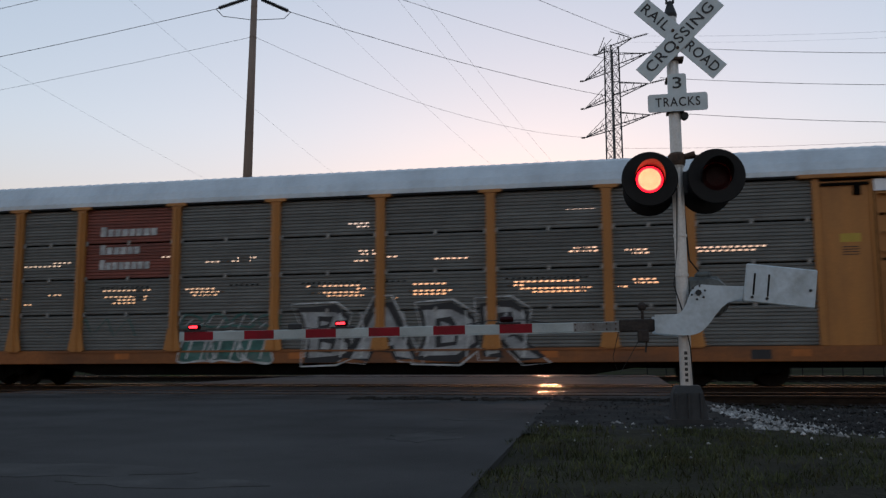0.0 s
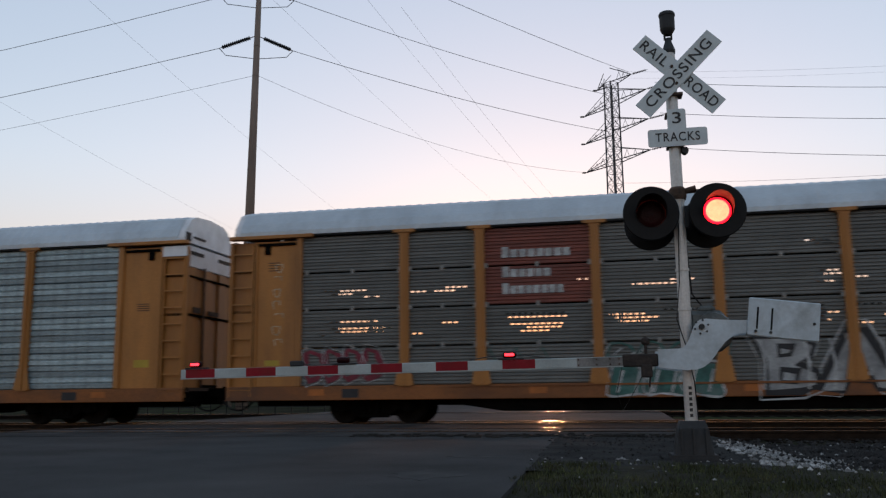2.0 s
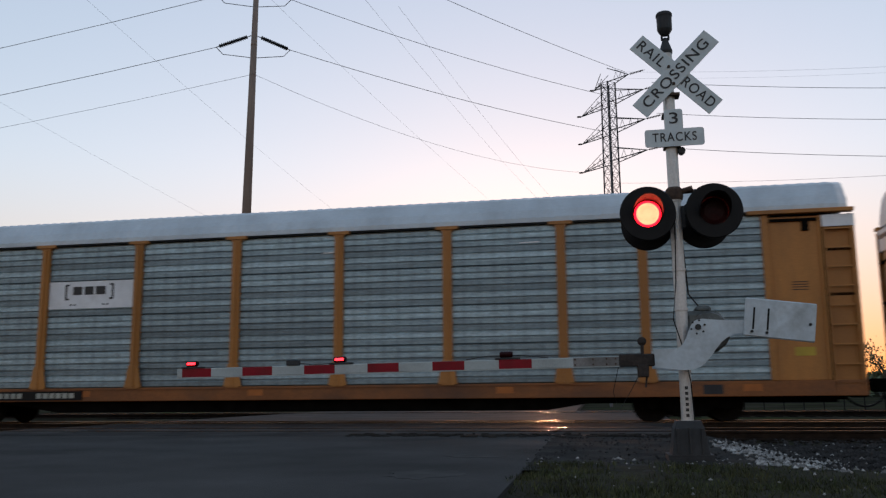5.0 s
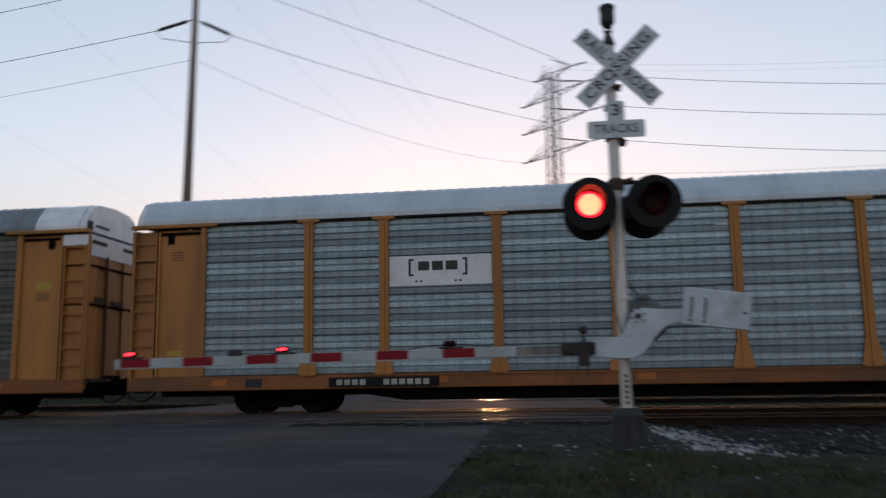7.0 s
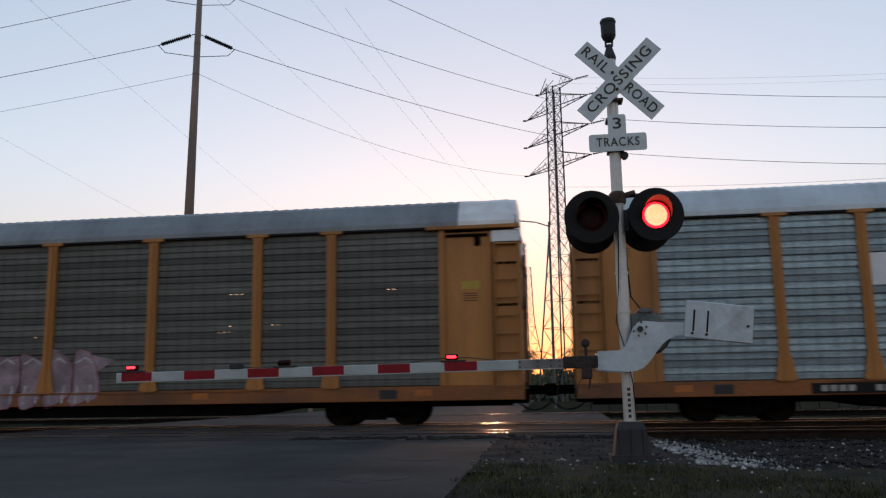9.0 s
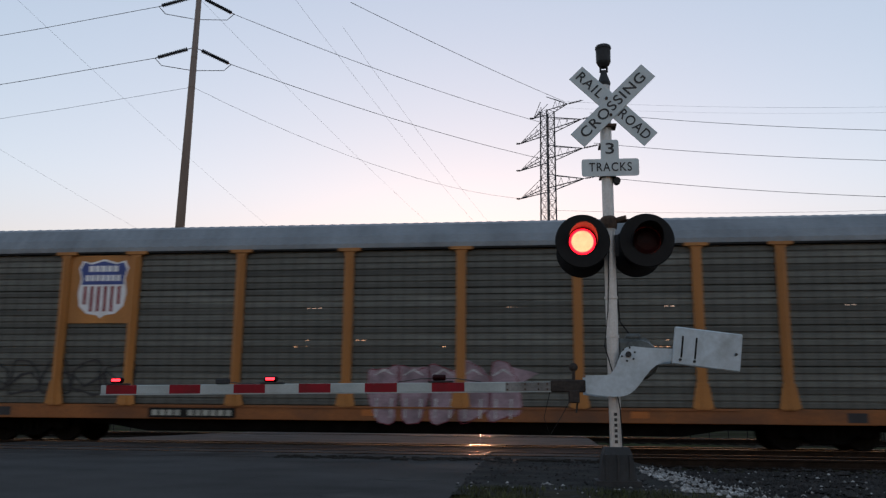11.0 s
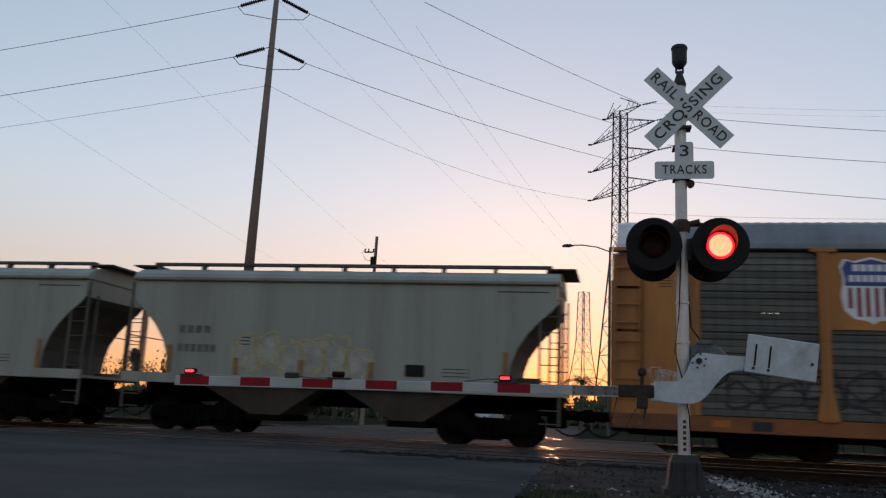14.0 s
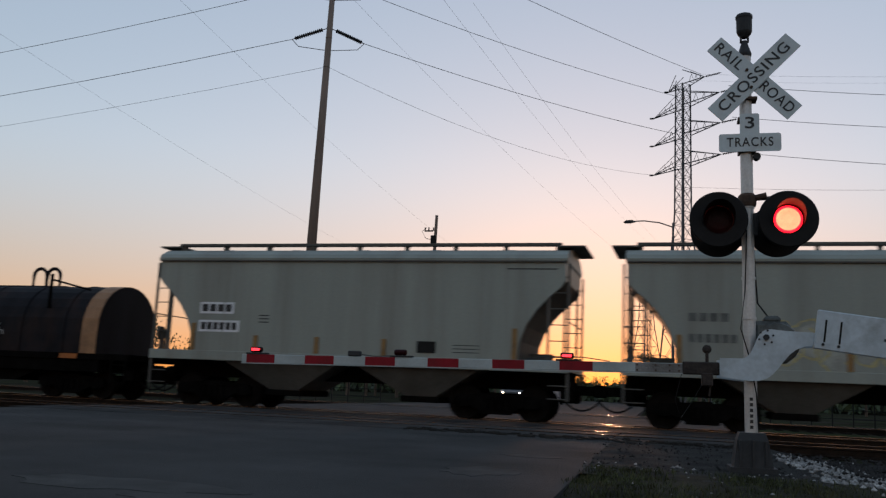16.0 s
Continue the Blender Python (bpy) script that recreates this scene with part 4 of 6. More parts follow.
part("lamp_head", bm, TOWER_STEEL, far_lamp)
P = way_to(1.0, 0, 60)
street = thing("street_lamp", "street lamp with a long curved arm on a steel pole", "street lamp", (P.x, P.y, 0))
bm = bmesh.new()
tube(bm, (0, 0, -0.3), (0, 0, 12.6), 0.11, 0.07, n=8)
part("post", bm, TOWER_STEEL, street)
bm = bmesh.new()
path(bm, [(0, 0, 12.3), (-0.9, 0, 12.62), (-1.9, 0, 12.75), (-2.6, 0, 12.72)], 0.045, 6)
part("arm", bm, TOWER_STEEL, street)
bm = bmesh.new()
prism(bm, [(-3.3, 12.66), (-3.2, 12.60), (-2.8, 12.60), (-2.5, 12.68), (-2.7, 12.80), (-3.1, 12.78)], "y", -0.15, 0.15)
part("lamp_head", bm, CAST, street)

# ---- trees, cars, fence at the far side ----
def tree(h, seed, label, spread=0.42, leaves=1500):
    rng = random.Random(seed)
    t = thing("tree", label, "tree", group="trees beyond the tracks")
    bm = bmesh.new()
    tube(bm, (0, 0, -0.3), (0.1, 0, h * 0.45), h * 0.028, h * 0.018, n=7)
    tips = []
    for i in range(9):
        a, u = rng.uniform(0, 6.28), rng.uniform(0.25, 0.5)
        base = Vector((0.1 * u, 0, h * u))
        tip = Vector((math.cos(a) * h * spread * rng.uniform(0.4, 1), math.sin(a) * h * spread * rng.uniform(0.4, 1), h * rng.uniform(0.5, 0.95)))
        tube(bm, base, base.lerp(tip, 0.6), h * 0.012, h * 0.006, n=5)
        tube(bm, base.lerp(tip, 0.6), tip, h * 0.006, h * 0.002, n=4)
        tips += [tip, base.lerp(tip, 0.7)]
    part("trunk", bm, BARK, t)
    verts, faces = [], []
    for _ in range(leaves):
        c = rng.choice(tips)
        p = c + Vector((rng.gauss(0, 1), rng.gauss(0, 1), rng.gauss(0, 0.7))) * h * 0.085
        s = h * rng.uniform(0.012, 0.03)
        e = Euler((rng.uniform(0, 6), rng.uniform(0, 6), rng.uniform(0, 6))).to_matrix()
        k = len(verts)
        verts += [p + e @ Vector(q) * s for q in ((-1, -0.4, 0), (0.2, -0.6, 0.1), (1, 0.1, 0), (0, 0.6, 0.1))]
        faces.append((k, k + 1, k + 2, k + 3))
    me = bpy.data.meshes.new("crown")
    me.from_pydata(verts, [], faces)
    me.materials.append(LEAF)
    new("crown", me).parent = t
    return t


first = [tree(8.0, 3, "dark leafy tree beyond the tracks"), tree(6.5, 8, "dark bushy tree beyond the tracks", 0.5), tree(7.2, 15, "sparse dark tree beyond the tracks", 0.45, 700)]
SPOTS = [(-15.2, 85, 8.0), (-13.6, 88, 7.4), (-11.7, 86, 6.0), (-10.2, 95, 4.9), (-16.6, 86, 6.6), (-19.8, 85, 7.6), (-18.6, 88, 5.4), (-25.7, 85, 5.9), (-23.6, 86, 6.8), (-12.6, 90, 5.6), (-9.3, 100, 3.9), (-30.4, 80, 4.4), (-33.5, 82, 6.7), (-36, 82, 5.0), (-27.5, 90, 4.2), (-18, 95, 5.0), (-16, 100, 5.2), (-21, 105, 5.0), (-24, 110, 5.4), (-39, 85, 6.0), (-6.5, 130, 4.6), (-5.2, 140, 4.4), (-3.6, 150, 4.2), (-1.6, 120, 4.4), (1.8, 118, 5.4), (3.2, 110, 5.0), (5, 105, 4.6), (8, 110, 5), (12, 115, 6), (17, 110, 6), (22, 105, 6), (27, 110, 6), (-2.4, 160, 4.0), (0.4, 150, 4.8)]
for i, (az, d, h) in enumerate(SPOTS):
    src, p = first[i % 3], way_to(az, 0, d)
    s = h / (8.0, 6.5, 7.2)[i % 3]
    m = pose(p.x, p.y, 0, 0, 0, 67 * i)
    if i < 3:
        src.matrix_basis = m
        src.scale = (s, s, s)
    else:
        c = copy_thing(src, m)
        c.scale = (s, s, s)


# A low continuous belt of scrub and roofs closes the distance.
rng = random.Random(77)
verts, faces = [], []
for _ in range(15000):
    az = rng.uniform(-58, 50)
    d = rng.uniform(135, 175)
    p = way_to(az, 0, d)
    top = 3.6 + 2.0 * noise.noise(Vector((az * 0.22, 1.5, 0))) + 1.2 * noise.noise(Vector((az * 0.9, 4.5, 0)))
    if -5.2 < az < -1.2:
        top = min(top, 2.7)
    z = top * rng.random() ** 0.75
    s = rng.uniform(0.35, 0.8)
    e = Euler((rng.uniform(0, 6), rng.uniform(0, 6), rng.uniform(0, 6))).to_matrix()
    k = len(verts)
    verts += [Vector((p.x, p.y, z)) + e @ Vector(q) * s for q in ((-1, -0.5, 0), (0.2, -0.7, 0.2), (1, 0.1, 0), (0, 0.7, 0.2))]
    faces.append((k, k + 1, k + 2, k + 3))
me = bpy.data.meshes.new("scrub")
me.from_pydata(verts, [], faces)
me.materials.append(LEAF)
tagged(new("scrub", me), "low dark belt of scrub along the horizon", "bushes", kind="stuff")
bm = bmesh.new()
prism(bm, [(-330, 150), (300, 150), (300, 152), (-330, 152)], "z", -0.2, 1.5)
tagged(part("bank", bm, EARTH), "low dark earth bank far behind the trees", "bank", kind="structure")


def palm(at, h, seed, label):
    rng = random.Random(seed)
    t = thing("palm_tree", label, "palm tree", at)
    bm = bmesh.new()
    path(bm, [(0, 0, -0.2), (0.1, 0, h * 0.5), (0.05, 0, h)], 0.2, 7)
    part("trunk", bm, BARK, t)
    for i in range(22):
        a, lift = rng.uniform(0, 6.28), rng.uniform(-0.5, 1.0)
        bm = bmesh.new()
        pts = [Vector((0.05, 0, h)) + Vector((math.cos(a) * k * 0.55, math.sin(a) * k * 0.55, lift * k * 0.42 - 0.085 * k * k)) for k in range(5)]
        for p, q in zip(pts, pts[1:]):
            tube(bm, p, q, 0.025, n=3)
            for s in (-1, 1):
                for g in (0.0, 0.33, 0.66):
                    c = p.lerp(q, g)
                    d = Vector((-math.sin(a) * s, math.cos(a) * s, 0)) * 0.32 + (q - p) * 0.4 - Vector((0, 0, 0.16))
                    v = [bm.verts.new(c), bm.verts.new(c + d * 0.5 + (q - p) * 0.12), bm.verts.new(c + d)]
                    bm.faces.new(v)
        part("frond", bm, LEAF, t)
    return t


P = way_to(-0.75, 0, 78)
palm((P.x, P.y, 0), 4.2, 5, "small dark palm tree against the sunset")
P = way_to(2.6, 0, 90)
palm((P.x, P.y, 0), 5.0, 9, "small dark palm tree near the tower")


def road_car(at, rz, body_paint, label, lit):
    t = thing("car", label, "car", at, group="cars waiting beyond the crossing")
    t.rotation_euler[2] = rz
    bm = bmesh.new()
    prism(bm, [(-2.2, 0.35), (2.15, 0.35), (2.25, 0.6), (2.2, 0.85), (1.1, 0.98), (0.45, 1.45), (-1.1, 1.48), (-1.9, 1.0), (-2.25, 0.9)], "y", -0.88, 0.88)
    part("body", bm, body_paint, t)
    bm = bmesh.new()
    prism(bm, [(1.02, 1.0), (0.43, 1.41), (0.47, 1.43), (1.10, 1.0)], "y", -0.72, 0.72)
    part("windscreen", bm, GLASS, t)
    for y in (-0.62, 0.62):
        bm = bmesh.new()
        turned(bm, [(0.07, 2.2), (0.085, 2.23), (0.06, 2.27)], (0, y, 0.74), 10, "x")
        part("headlight", bm, HEADLIGHT if lit else GLASS, t, "lit headlight" if lit else "")
    boxes("bumper", BLACK, t, (2.18, 2.29, -0.8, 0.8, 0.36, 0.56), bevel=0.02)
    for x in (-1.35, 1.35):
        for y in (-0.80, 0.80):
            bm = bmesh.new()
            turned(bm, [(0.30, -0.1), (0.33, -0.08), (0.33, 0.08), (0.30, 0.1)], (x, y, 0.33), 14)
            part("wheel", bm, BLACK, t)
    return t


road_car((-10.3, 66, -0.03), radians(-90), CAR_DARK, "dark car with lit headlights waiting beyond the crossing", True)
road_car((-9.2, 74, -0.03), radians(-84), CAR_SILVER, "silver car behind the first one", True)
road_car((-8.4, 70, -0.03), radians(-100), CAR_SILVER, "pale silver car turning beyond the crossing", False)
fence = thing("fence", "low dark wire fence beyond the tracks", "fence", (0, 44, 0))
for i in range(44):
    x = 2.5 + i * 0.9 if i < 24 else -14 - (i - 24) * 0.9
    bm = bmesh.new()
    tube(bm, (x, 0, -0.25), (x, 0, 1.0), 0.03, n=5)
    part("post", bm, BLACK, fence)
bm = bmesh.new()
for z in (0.2, 0.6, 0.95):
    tube(bm, (2.5, 0, z), (23.5, 0, z), 0.015, n=4)
    tube(bm, (-14, 0, z), (-32, 0, z), 0.015, n=4)
each("wire", bm, BLACK, fence)


# ---- the train ----
def truck(parent, x, side=1.02, r=0.42, base=1.75):
    bm = bmesh.new()
    for y in (-side, side):
        prism(bm, [(x - base / 2 - 0.25, 0.36), (x - base / 2 + 0.22, 0.36), (x - 0.42, 0.22), (x + 0.42, 0.22), (x + base / 2 - 0.22, 0.36), (x + base / 2 + 0.25, 0.36), (x + base / 2 + 0.22, 0.58), (x + 0.5, 0.66), (x - 0.5, 0.66), (x - base / 2 - 0.22, 0.58)], "y", y - 0.07, y + 0.07)
        box(bm, x - 0.40, x + 0.40, y - 0.10, y + 0.10, 0.15, 0.30, bevel=0.02)
        for k in (-base / 2, base / 2):
            box(bm, x + k - 0.17, x + k + 0.17, y - 0.10, y + 0.10, 0.30, 0.62, bevel=0.03)
        for k in (-0.28, -0.09, 0.09, 0.28):
            tube(bm, (x + k, y - 0.09, 0.26), (x + k, y - 0.09, 0.56), 0.07, n=8)
        for k in (-base / 2, base / 2):
            tube(bm, (x + k, y - 0.13, r), (x + k, y + 0.13, r), 0.13, n=10)
    box(bm, x - 0.25, x + 0.25, -side, side, 0.30, 0.70)
    for k in (-0.52, 0.52):  # brake beams
        box(bm, x + k - 0.06, x + k + 0.06, -0.85, 0.85, 0.24, 0.42)
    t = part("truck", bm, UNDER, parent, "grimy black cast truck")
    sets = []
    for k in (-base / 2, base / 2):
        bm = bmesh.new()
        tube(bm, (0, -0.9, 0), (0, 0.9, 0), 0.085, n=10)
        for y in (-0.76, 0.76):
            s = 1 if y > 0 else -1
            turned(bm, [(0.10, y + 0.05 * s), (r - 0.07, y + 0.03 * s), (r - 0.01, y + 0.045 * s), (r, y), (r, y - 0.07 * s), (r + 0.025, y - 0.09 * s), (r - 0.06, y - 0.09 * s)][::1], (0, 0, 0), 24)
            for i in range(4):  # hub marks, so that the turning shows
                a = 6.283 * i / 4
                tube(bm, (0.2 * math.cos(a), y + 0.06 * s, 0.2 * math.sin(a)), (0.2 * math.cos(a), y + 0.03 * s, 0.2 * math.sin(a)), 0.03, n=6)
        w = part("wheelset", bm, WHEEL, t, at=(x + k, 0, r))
        sets.append((w, x + k, r))
    return sets


def coupler(parent, x, s):
    bm = bmesh.new()
    box(bm, min(x, x + 0.55 * s), max(x, x + 0.55 * s), -0.11, 0.11, 0.72, 0.96, bevel=0.02)
    box(bm, min(x + 0.45 * s, x + 0.72 * s), max(x + 0.45 * s, x + 0.72 * s), -0.17, 0.19, 0.68, 1.0, bevel=0.04)
    box(bm, min(x - 0.2 * s, x), max(x - 0.2 * s, x), -0.45, 0.45, 0.62, 1.05, bevel=0.02)
    part("coupler", bm, UNDER, parent)
    bm = bmesh.new()
    path(bm, [(x + 0.04 * s, -1.42, 0.98), (x + 0.12 * s, -1.35, 0.86), (x + 0.12 * s, -0.3, 0.86), (x + 0.3 * s, -0.12, 1.02)], 0.016, 5)
    part("uncoupling_lever", bm, UNDER, parent)
    bm = bmesh.new()
    box(bm, min(x - 0.5 * s, x), max(x - 0.5 * s, x), 0.5, 1.1, 0.5, 0.9, bevel=0.03)
    box(bm, min(x - 0.25 * s, x + 0.05 * s), max(x - 0.25 * s, x + 0.05 * s), -1.2, -0.6, 0.56, 0.86, bevel=0.03)
    each("end_gear", bm, UNDER, parent)
    bm = bmesh.new()
    pts = [Vector((x - 0.3 * s, -0.4, 0.62)).lerp(Vector((x + 0.66 * s, -0.3, 0.60)), k / 7) - Vector((0, 0, 1.1 * (k / 7) * (1 - k / 7))) for k in range(8)]
    path(bm, pts, 0.028, 6)
    part("air_hose", bm, BLACK, parent)


def panel_mesh(w, h, pitch, depth, material, slots=()):
    """A corrugated side panel, front towards -y, from (0, 0, 0) to (w, 0, h); slots: rows of (rib, start, count)."""
    bm = bmesh.new()
    n = max(2, round(h / pitch))
    p = h / n
    holes = {}
    for rib, start, count in slots:
        holes.setdefault(rib % n, []).append((start, count))
    for i in range(n):
        z = i * p
        g = (0.02, 0.12, 0.76, 0.84) if pitch > 0.12 else (0.04, 0.22, 0.70, 0.90)
        prof = [(0, z + p * g[0]), (-depth, z + p * g[1]), (-depth, z + p * g[2]), (0, z + p * g[3]), (0, z + p * (1 + g[0]) if i < n - 1 else h)]
        if i == 0:
            prof[0] = (0, 0)
        for k, (a, b) in enumerate(zip(prof, prof[1:])):
            spans = [(0, w)]
            small = pitch > 0.12
            if k == (3 if small else 1) and i in holes:
                spans, x = [], 0.0
                for start, count in sorted(holes[i]):
                    for j in range(count):
                        h0 = start * w + j * 0.15
                        if h0 > x and h0 + 0.11 < w:
                            spans.append((x, h0))
                            x = h0 + (0.024 if small else 0.07)
                spans.append((x, w))
            for x0, x1 in spans:
                v = [bm.verts.new(q) for q in ((x0, a[0], a[1]), (x1, a[0], a[1]), (x1, b[0], b[1]), (x0, b[0], b[1]))]
                bm.faces.new(v)
    for q in ((0.0, 0.03), (w - 0.03, w)):
        box(bm, q[0], q[1], -depth * 0.5, depth * 0.5, 0, h)
    return mesh_of("side_panel", bm, material)


POSTS = (2.05, 4.85, 6.82, 9.70, 12.58, 15.46, 18.34, 21.22, 23.19, 25.99)
LB = 28.04
SIDE_SETS = []


def onto_sill(bm, y):
    """What is sprayed below the panels lies on the face of the sill."""
    for z in (0.968, 0.963):
        bmesh.ops.bisect_plane(bm, geom=bm.verts[:] + bm.edges[:] + bm.faces[:], plane_co=(0, 0, z), plane_no=(0, 0, 1))
    for v in bm.verts:
        if v.co.z < 0.9635:
            v.co.y += -1.537 + 1.489


def strokes(name, parent, material, lines, r, y, label):
    """Sprayed lines, lying on the panels as thin ribbons."""
    for line in lines:
        bm = bmesh.new()
        pts = [Vector(q) for q in line]
        shut = (pts[0] - pts[-1]).length < 1e-6
        if shut:
            pts = pts[:-1]
        n, rows = len(pts), []
        for i, q in enumerate(pts):
            d = (pts[(i + 1) % n] if shut or i < n - 1 else q) - (pts[i - 1] if shut or i else q)
            d = Vector((-d.y, d.x)).normalized() * r * (0.8 + 0.35 * math.sin(i * 1.9))
            rows.append((bm.verts.new((q.x + d.x, y, q.y + d.y)), bm.verts.new((q.x - d.x, y, q.y - d.y))))
        for i in range(n if shut else n - 1):
            g, h = rows[i], rows[(i + 1) % n]
            bm.faces.new((g[0], g[1], h[1], h[0]))
        if y > -1.5:
            onto_sill(bm, y)
        part(name, bm, material, parent, label)


def bubble(rng, x, z, w, h, n=22):
    k = [0.97 + 0.17 * math.sin(3 * 6.2832 * i / n + x) + rng.uniform(-0.04, 0.04) for i in range(n)]
    pts = []
    for i in range(n + 1):
        a = 6.2832 * i / n
        c, s = math.cos(a), math.sin(a)
        u = (abs(c) ** 0.6) * (1 if c > 0 else -1)
        v = (abs(s) ** 0.6) * (1 if s > 0 else -1)
        pts.append((x + w / 2 * u * k[i % n], z + h / 2 * v * k[i % n]))
    return pts


def fill(name, parent, material, outlines, y, label):
    for o in outlines:
        bm = bmesh.new()
        prism(bm, o[:-1], "y", y, y + 0.002)
        if y > -1.5:
            onto_sill(bm, y)
        part(name, bm, material, parent, label)


def autorack(label, panel, roof_paint, end_paint, pitch, rows, slotted, special):
    car = thing("autorack_car", label, "railway car", group="train cars")
    x0, x1 = -LB / 2, LB / 2
    # Floor, sills and fishbelly.
    bm = bmesh.new()
    for s in (-1, 1):
        box(bm, x0, x1, min(s * 1.42, s * 1.53), max(s * 1.42, s * 1.53), 0.60, 0.96, bevel=0.012)
        box(bm, x0 + 6, x1 - 6, min(s * 1.50, s * 1.555), max(s * 1.50, s * 1.555), 0.90, 0.945)
    each("side_sill", bm, SILL_PAINT, car, "rusty orange side sill")
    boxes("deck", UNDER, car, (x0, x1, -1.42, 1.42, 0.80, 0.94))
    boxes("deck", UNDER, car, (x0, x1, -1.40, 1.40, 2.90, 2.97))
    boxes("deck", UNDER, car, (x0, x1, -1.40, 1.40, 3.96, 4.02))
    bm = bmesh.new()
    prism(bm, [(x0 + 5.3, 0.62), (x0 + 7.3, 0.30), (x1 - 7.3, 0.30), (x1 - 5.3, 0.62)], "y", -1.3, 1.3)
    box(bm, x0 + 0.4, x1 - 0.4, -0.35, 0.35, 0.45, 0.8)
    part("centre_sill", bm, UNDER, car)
    # Posts with caps and flared feet.
    bm = bmesh.new()
    box(bm, -0.115, 0.115, -0.075, 0.04, 0.96, 4.86)
    box(bm, -0.03, 0.03, -0.12, -0.07, 0.96, 4.80)
    prism(bm, [(-0.25, 0.96), (0.25, 0.96), (0.23, 1.05), (0.14, 1.55), (-0.14, 1.55), (-0.23, 1.05)], "y", -0.09, -0.05)
    box(bm, -0.17, 0.17, -0.085, -0.03, 0.93, 0.97)
    box(bm, -0.29, 0.29, -0.11, 0.02, 4.865, 4.945)
    prism(bm, [(-0.12, 4.80), (0.12, 4.80), (0.17, 4.866), (-0.17, 4.866)], "y", -0.08, 0.02)
    post = mesh_of("post", bm, YELLOW)
    for px in POSTS[1:-1]:
        shared("post", post, car, (x0 + px, -1.50, 0))
        shared("post", post, car, (x0 + px, 1.50, 0), math.pi)
    # Corrugated panels, bay by bay.
    made = {}
    ph, gap = (4.90 - 0.97) / rows, 0.035 if pitch < 0.1 else 0.010
    for b, (a, c) in enumerate(zip(POSTS, POSTS[1:])):
        w = round(c - a - 0.03, 2)
        for r in range(rows):
            m, key_slots = panel, ()
            if (b, r) in special:
                m = special[(b, r)]
            if slotted and (b, r) in slotted:
                key_slots = slotted[(b, r)]
            k = (w, m.name, key_slots)
            if k not in made:
                made[k] = panel_mesh(w, ph - gap, pitch, {PANEL_GALV.name: 0.036, PANEL_OLIVE.name: 0.024}.get(panel.name, 0.024), m, key_slots)
            shared("side_panel", made[k], car, (x0 + a + 0.015, -1.445, 0.97 + r * ph))
            far_key = (w, panel.name, "far" if key_slots else ())
            if far_key not in made:
                made[far_key] = panel_mesh(w, (ph - gap) * (0.42 if key_slots else 1), pitch, 0.028, panel)
            shared("side_panel", made[far_key], car, (x0 + c - 0.015, 1.455, 0.97 + r * ph), math.pi)
    # Seam clips between panel rows.
    if pitch < 0.1:
        bm = bmesh.new()
        box(bm, -0.035, 0.035, -0.025, 0, -0.07, 0.06)
        clip = mesh_of("panel_clip", bm, CLIP)
        for a, c in zip(POSTS, POSTS[1:]):
            for r in range(1, rows):
                for x in (a + 0.15, (a + c) / 2, c - 0.15):
                    shared("panel_clip", clip, car, (x0 + x, -1.478, 0.97 + r * ph))
    # Ribbed roof.
    prof = [(-1.56, 4.95), (-1.55, 5.06), (-1.44, 5.28), (-1.16, 5.61), (-0.85, 5.73), (0, 5.79), (0.85, 5.73), (1.16, 5.61), (1.44, 5.28), (1.55, 5.06), (1.56, 4.95)]
    def roof(name, a, b, paint, step=0.14):
        bm = bmesh.new()
        n = max(2, int((b - a) / step))
        prev = None
        for i in range(n + 1):
            x = a + (b - a) * i / n
            o = 0.0 if i % 2 else 0.014
            ring = [bm.verts.new((x, y * (1 + (o * 0.6 if 0 < k < 10 else 0)), z + (o if 0 < k < 10 else 0))) for k, (y, z) in enumerate(prof)]
            if prev:
                for k in range(10):
                    bm.faces.new((prev[k], prev[k + 1], ring[k + 1], ring[k]))
            prev = ring
        bm.faces.new(prev)
        bm.faces.new([bm.verts.new((a, y, z)) for y, z in prof][::-1])
        part(name, bm, paint, car)
    if roof_paint is end_paint:
        roof("roof", x0 + 0.30, x1 - 0.30, roof_paint)
    else:
        roof("roof", x0 + 1.55, x1 - 1.55, roof_paint)
        roof("roof_end", x0 + 0.30, x0 + 1.55, end_paint, 0.6)
        roof("roof_end", x1 - 1.55, x1 - 0.30, end_paint, 0.6)
    # Solid black strips stand in for the line of shade below the roof.
    bm = bmesh.new()
    for s in (-1, 1):
        box(bm, x0 + 1.9, x1 - 1.9, min(s * 1.49, s * 1.56), max(s * 1.49, s * 1.56), 4.90, 4.945)
    each("eave_shade_strip", bm, BLACK, car, "black strip painting the shaded gap under the roof edge")
    # Ends: folding doors, ladder corner, pocket panel.
    for s in (-1, 1):
        e = x0 if s < 0 else x1
        def bx(bm, a, b, y0, y1, z0, z1, bv=0.0):
            p, q = e - s * a, e - s * b
            box(bm, min(p, q), max(p, q), y0, y1, z0, z1, bevel=bv)
        for t in (-1, 1):
            yo, yi = t * 1.47, t * 1.40
            bm = bmesh.new()
            bx(bm, 0.78, 2.05, min(yo, yi), max(yo, yi), 0.96, 4.80, 0.01)
            bx(bm, 1.91, 2.07, min(t * 1.54, yi), max(t * 1.54, yi), 0.96, 4.86, 0.01)
            bx(bm, 0.74, 0.80, min(t * 1.53, yi), max(t * 1.53, yi), 0.96, 4.80, 0.008)
            each("pocket_panel", bm, YELLOW, car)
            bm = bmesh.new()
            bx(bm, 0.0, 2.38, min(t * 1.62, t * 1.40), max(t * 1.62, t * 1.40), 4.86, 4.955, 0.01)
